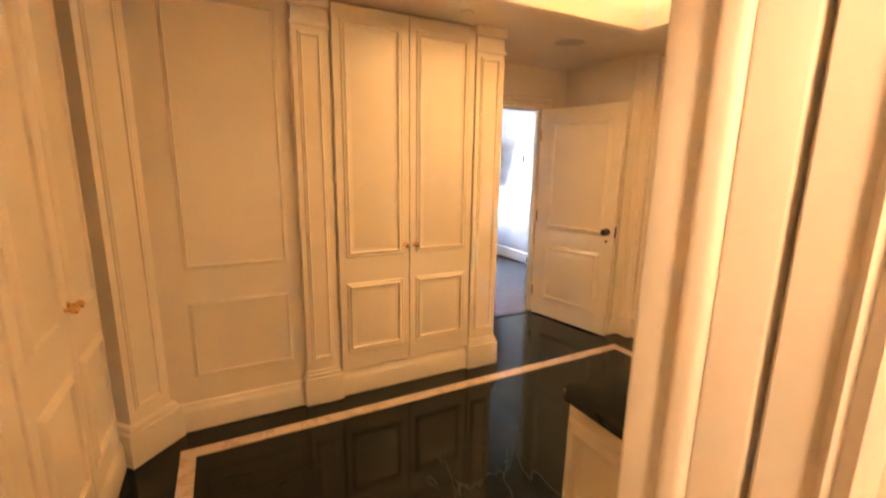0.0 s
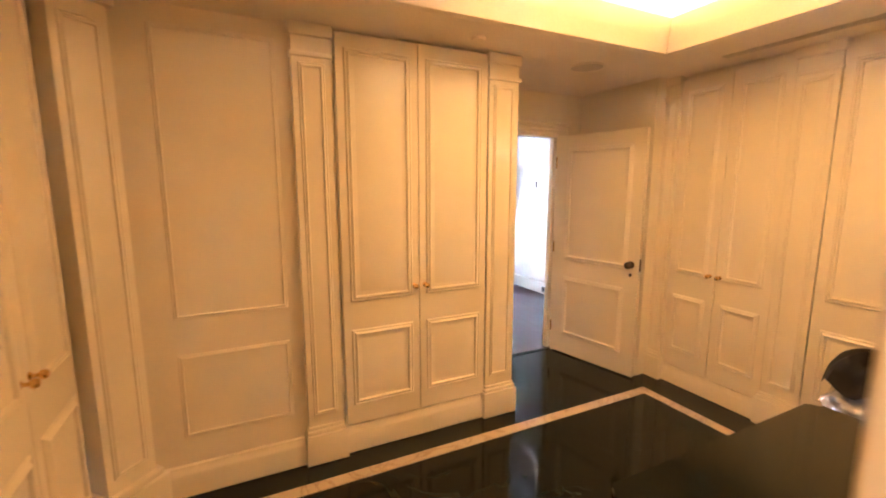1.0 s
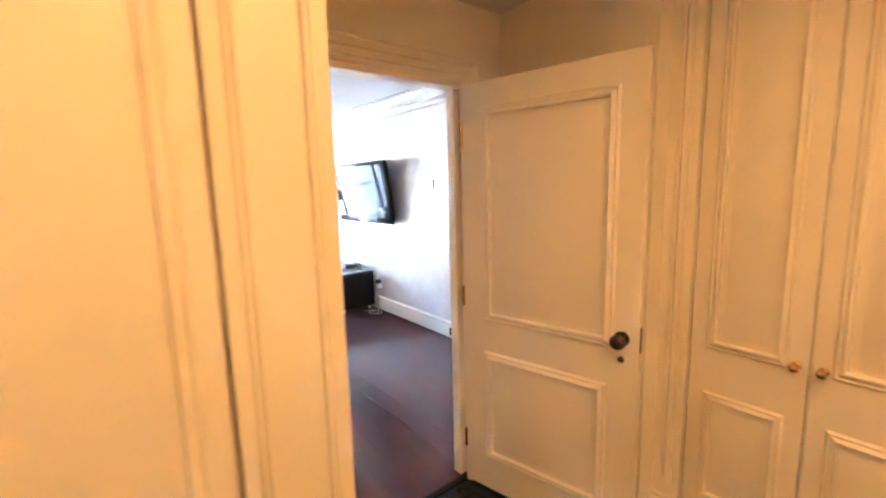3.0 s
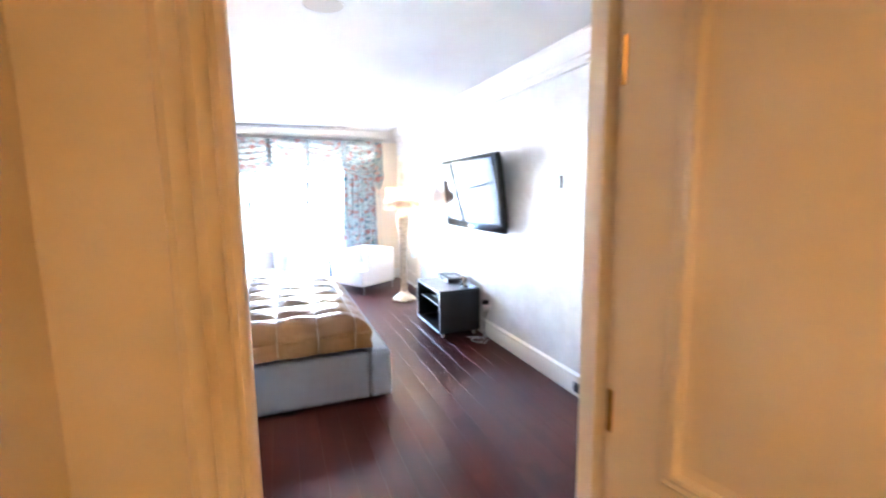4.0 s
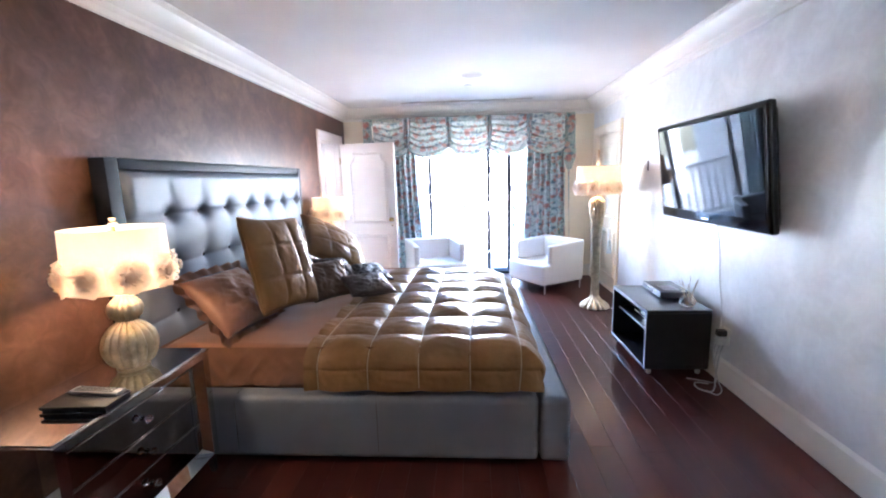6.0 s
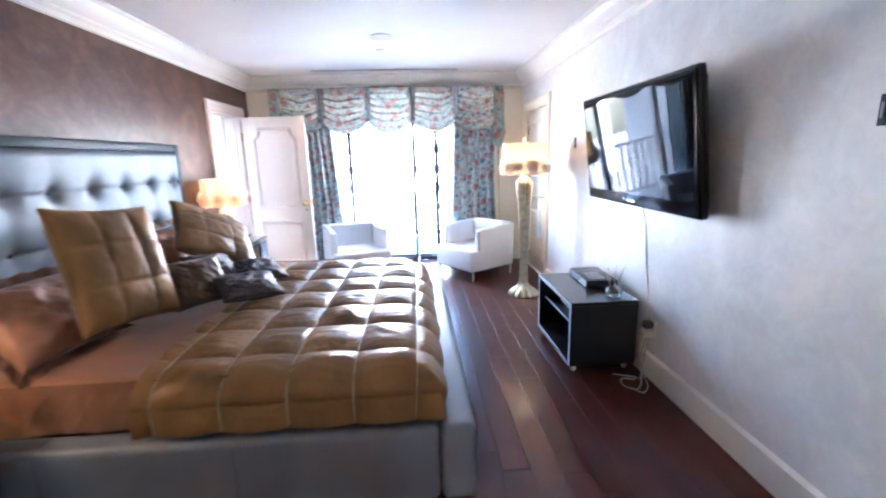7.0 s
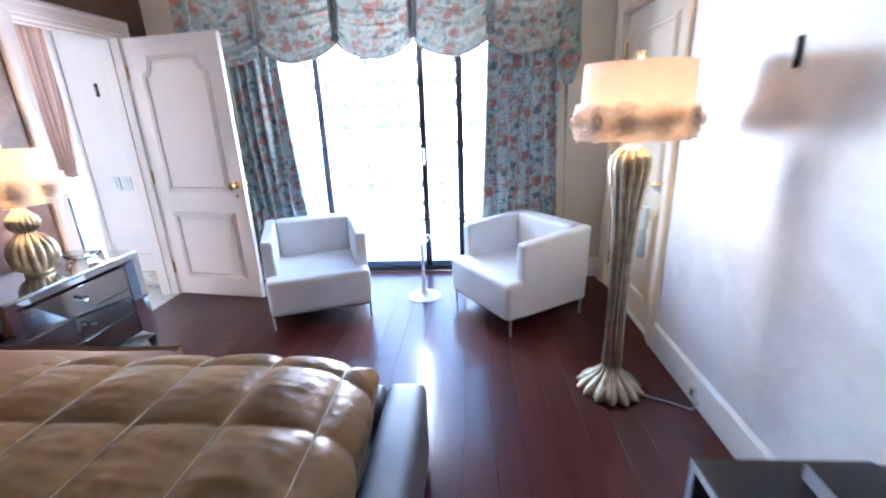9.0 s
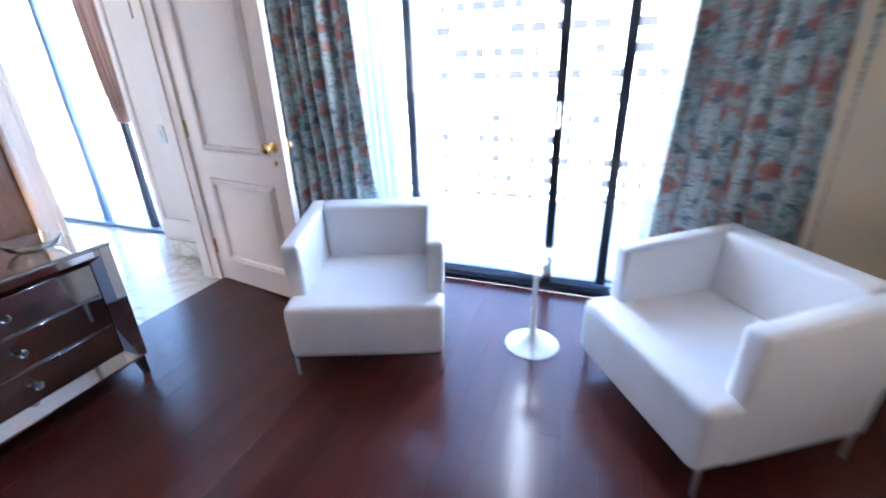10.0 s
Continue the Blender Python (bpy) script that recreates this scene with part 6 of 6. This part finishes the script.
for j in range(k + 1):
    f = j / k
    r = 0.17 * (1 - 0.35 * (2 * f - 0.9) ** 2) * (0.2 + 0.8 * min(1, f * 8))
    rows.append([bm.verts.new(((r * (1 + 0.35 * noise.noise(Vector((math.cos(6.283 * i / n) * 2, math.sin(6.283 * i / n) * 2, f * 4))))) * math.cos(6.283 * i / n), (r * (1.05 + 0.35 * noise.noise(Vector((math.cos(6.283 * i / n) * 2.5, math.sin(6.283 * i / n) * 2.5, f * 4 + 7))))) * math.sin(6.283 * i / n), f * 0.3)) for i in range(n)])
for a, b in zip(rows, rows[1:]):
    for i in range(n):
        bm.faces.new((a[i], a[(i + 1) % n], b[(i + 1) % n], b[i]))
bm.faces.new(rows[0][::-1])
part("sack", bm, M_PLASTICBAG, bag, smooth=25)
bm = bmesh.new()
rows = []
for j in range(13):
    f = j / 12
    r = 0.2 * math.cos(f * math.pi / 2)
    rows.append([bm.verts.new((r * (1 + 0.3 * noise.noise(Vector((math.cos(6.283 * i / 28) * 2, math.sin(6.283 * i / 28) * 2, f * 2 + 3)))) * math.cos(6.283 * i / 28), r * math.sin(6.283 * i / 28), 0.27 + 0.17 * math.sin(f * math.pi / 2) + 0.03 * math.sin(i * 1.3))) for i in range(28)])
for a, b in zip(rows, rows[1:]):
    for i in range(28):
        bm.faces.new((a[i], a[(i + 1) % 28], b[(i + 1) % 28], b[i]))
bm.faces.new(rows[0][::-1])
bmesh.ops.remove_doubles(bm, verts=bm.verts, dist=1e-4)
part("black_cloth", bm, M_BLACKCLOTH, bag, "black folded cloth", smooth=60)

# ---- floor boards ----
PW = 0.14
floor_ob = bpy.data.objects["floor_bedroom"]
lengths = (0.9, 1.2, 1.5, 1.8)
board_mesh = {}
for L in lengths:
    bm = box(bmesh.new(), (0.0002, 0.0003, -0.012), (PW - 0.0002, L - 0.0003, 0.0), 0.0006, 1)
    me = bpy.data.meshes.new("plank")
    bmesh.ops.recalc_face_normals(bm, faces=bm.faces)
    bm.to_mesh(me)
    bm.free()
    me.materials.append(M_PLANK)
    board_mesh[L] = me
rng = random.Random(4)
k = 0
while XL + k * PW < XR:
    x = XL + k * PW
    y = 0.03 - rng.random() * 0.8
    while y < YN + 0.2:
        L = rng.choice(lengths)
        if y + L > 0.031:
            lo, hi = max(y, 0.031), min(y + L, 6.848)
            wide = min(PW, XR - x)
            if hi - lo > 0.02 and wide > 0.01:
                o = new("plank", board_mesh[L])
                o.parent = floor_ob
                o.matrix_basis = Matrix.Translation((x, lo, 0)) @ Matrix.Diagonal((wide / PW, (hi - lo) / L, 1, 1))
        y += L
    k += 1
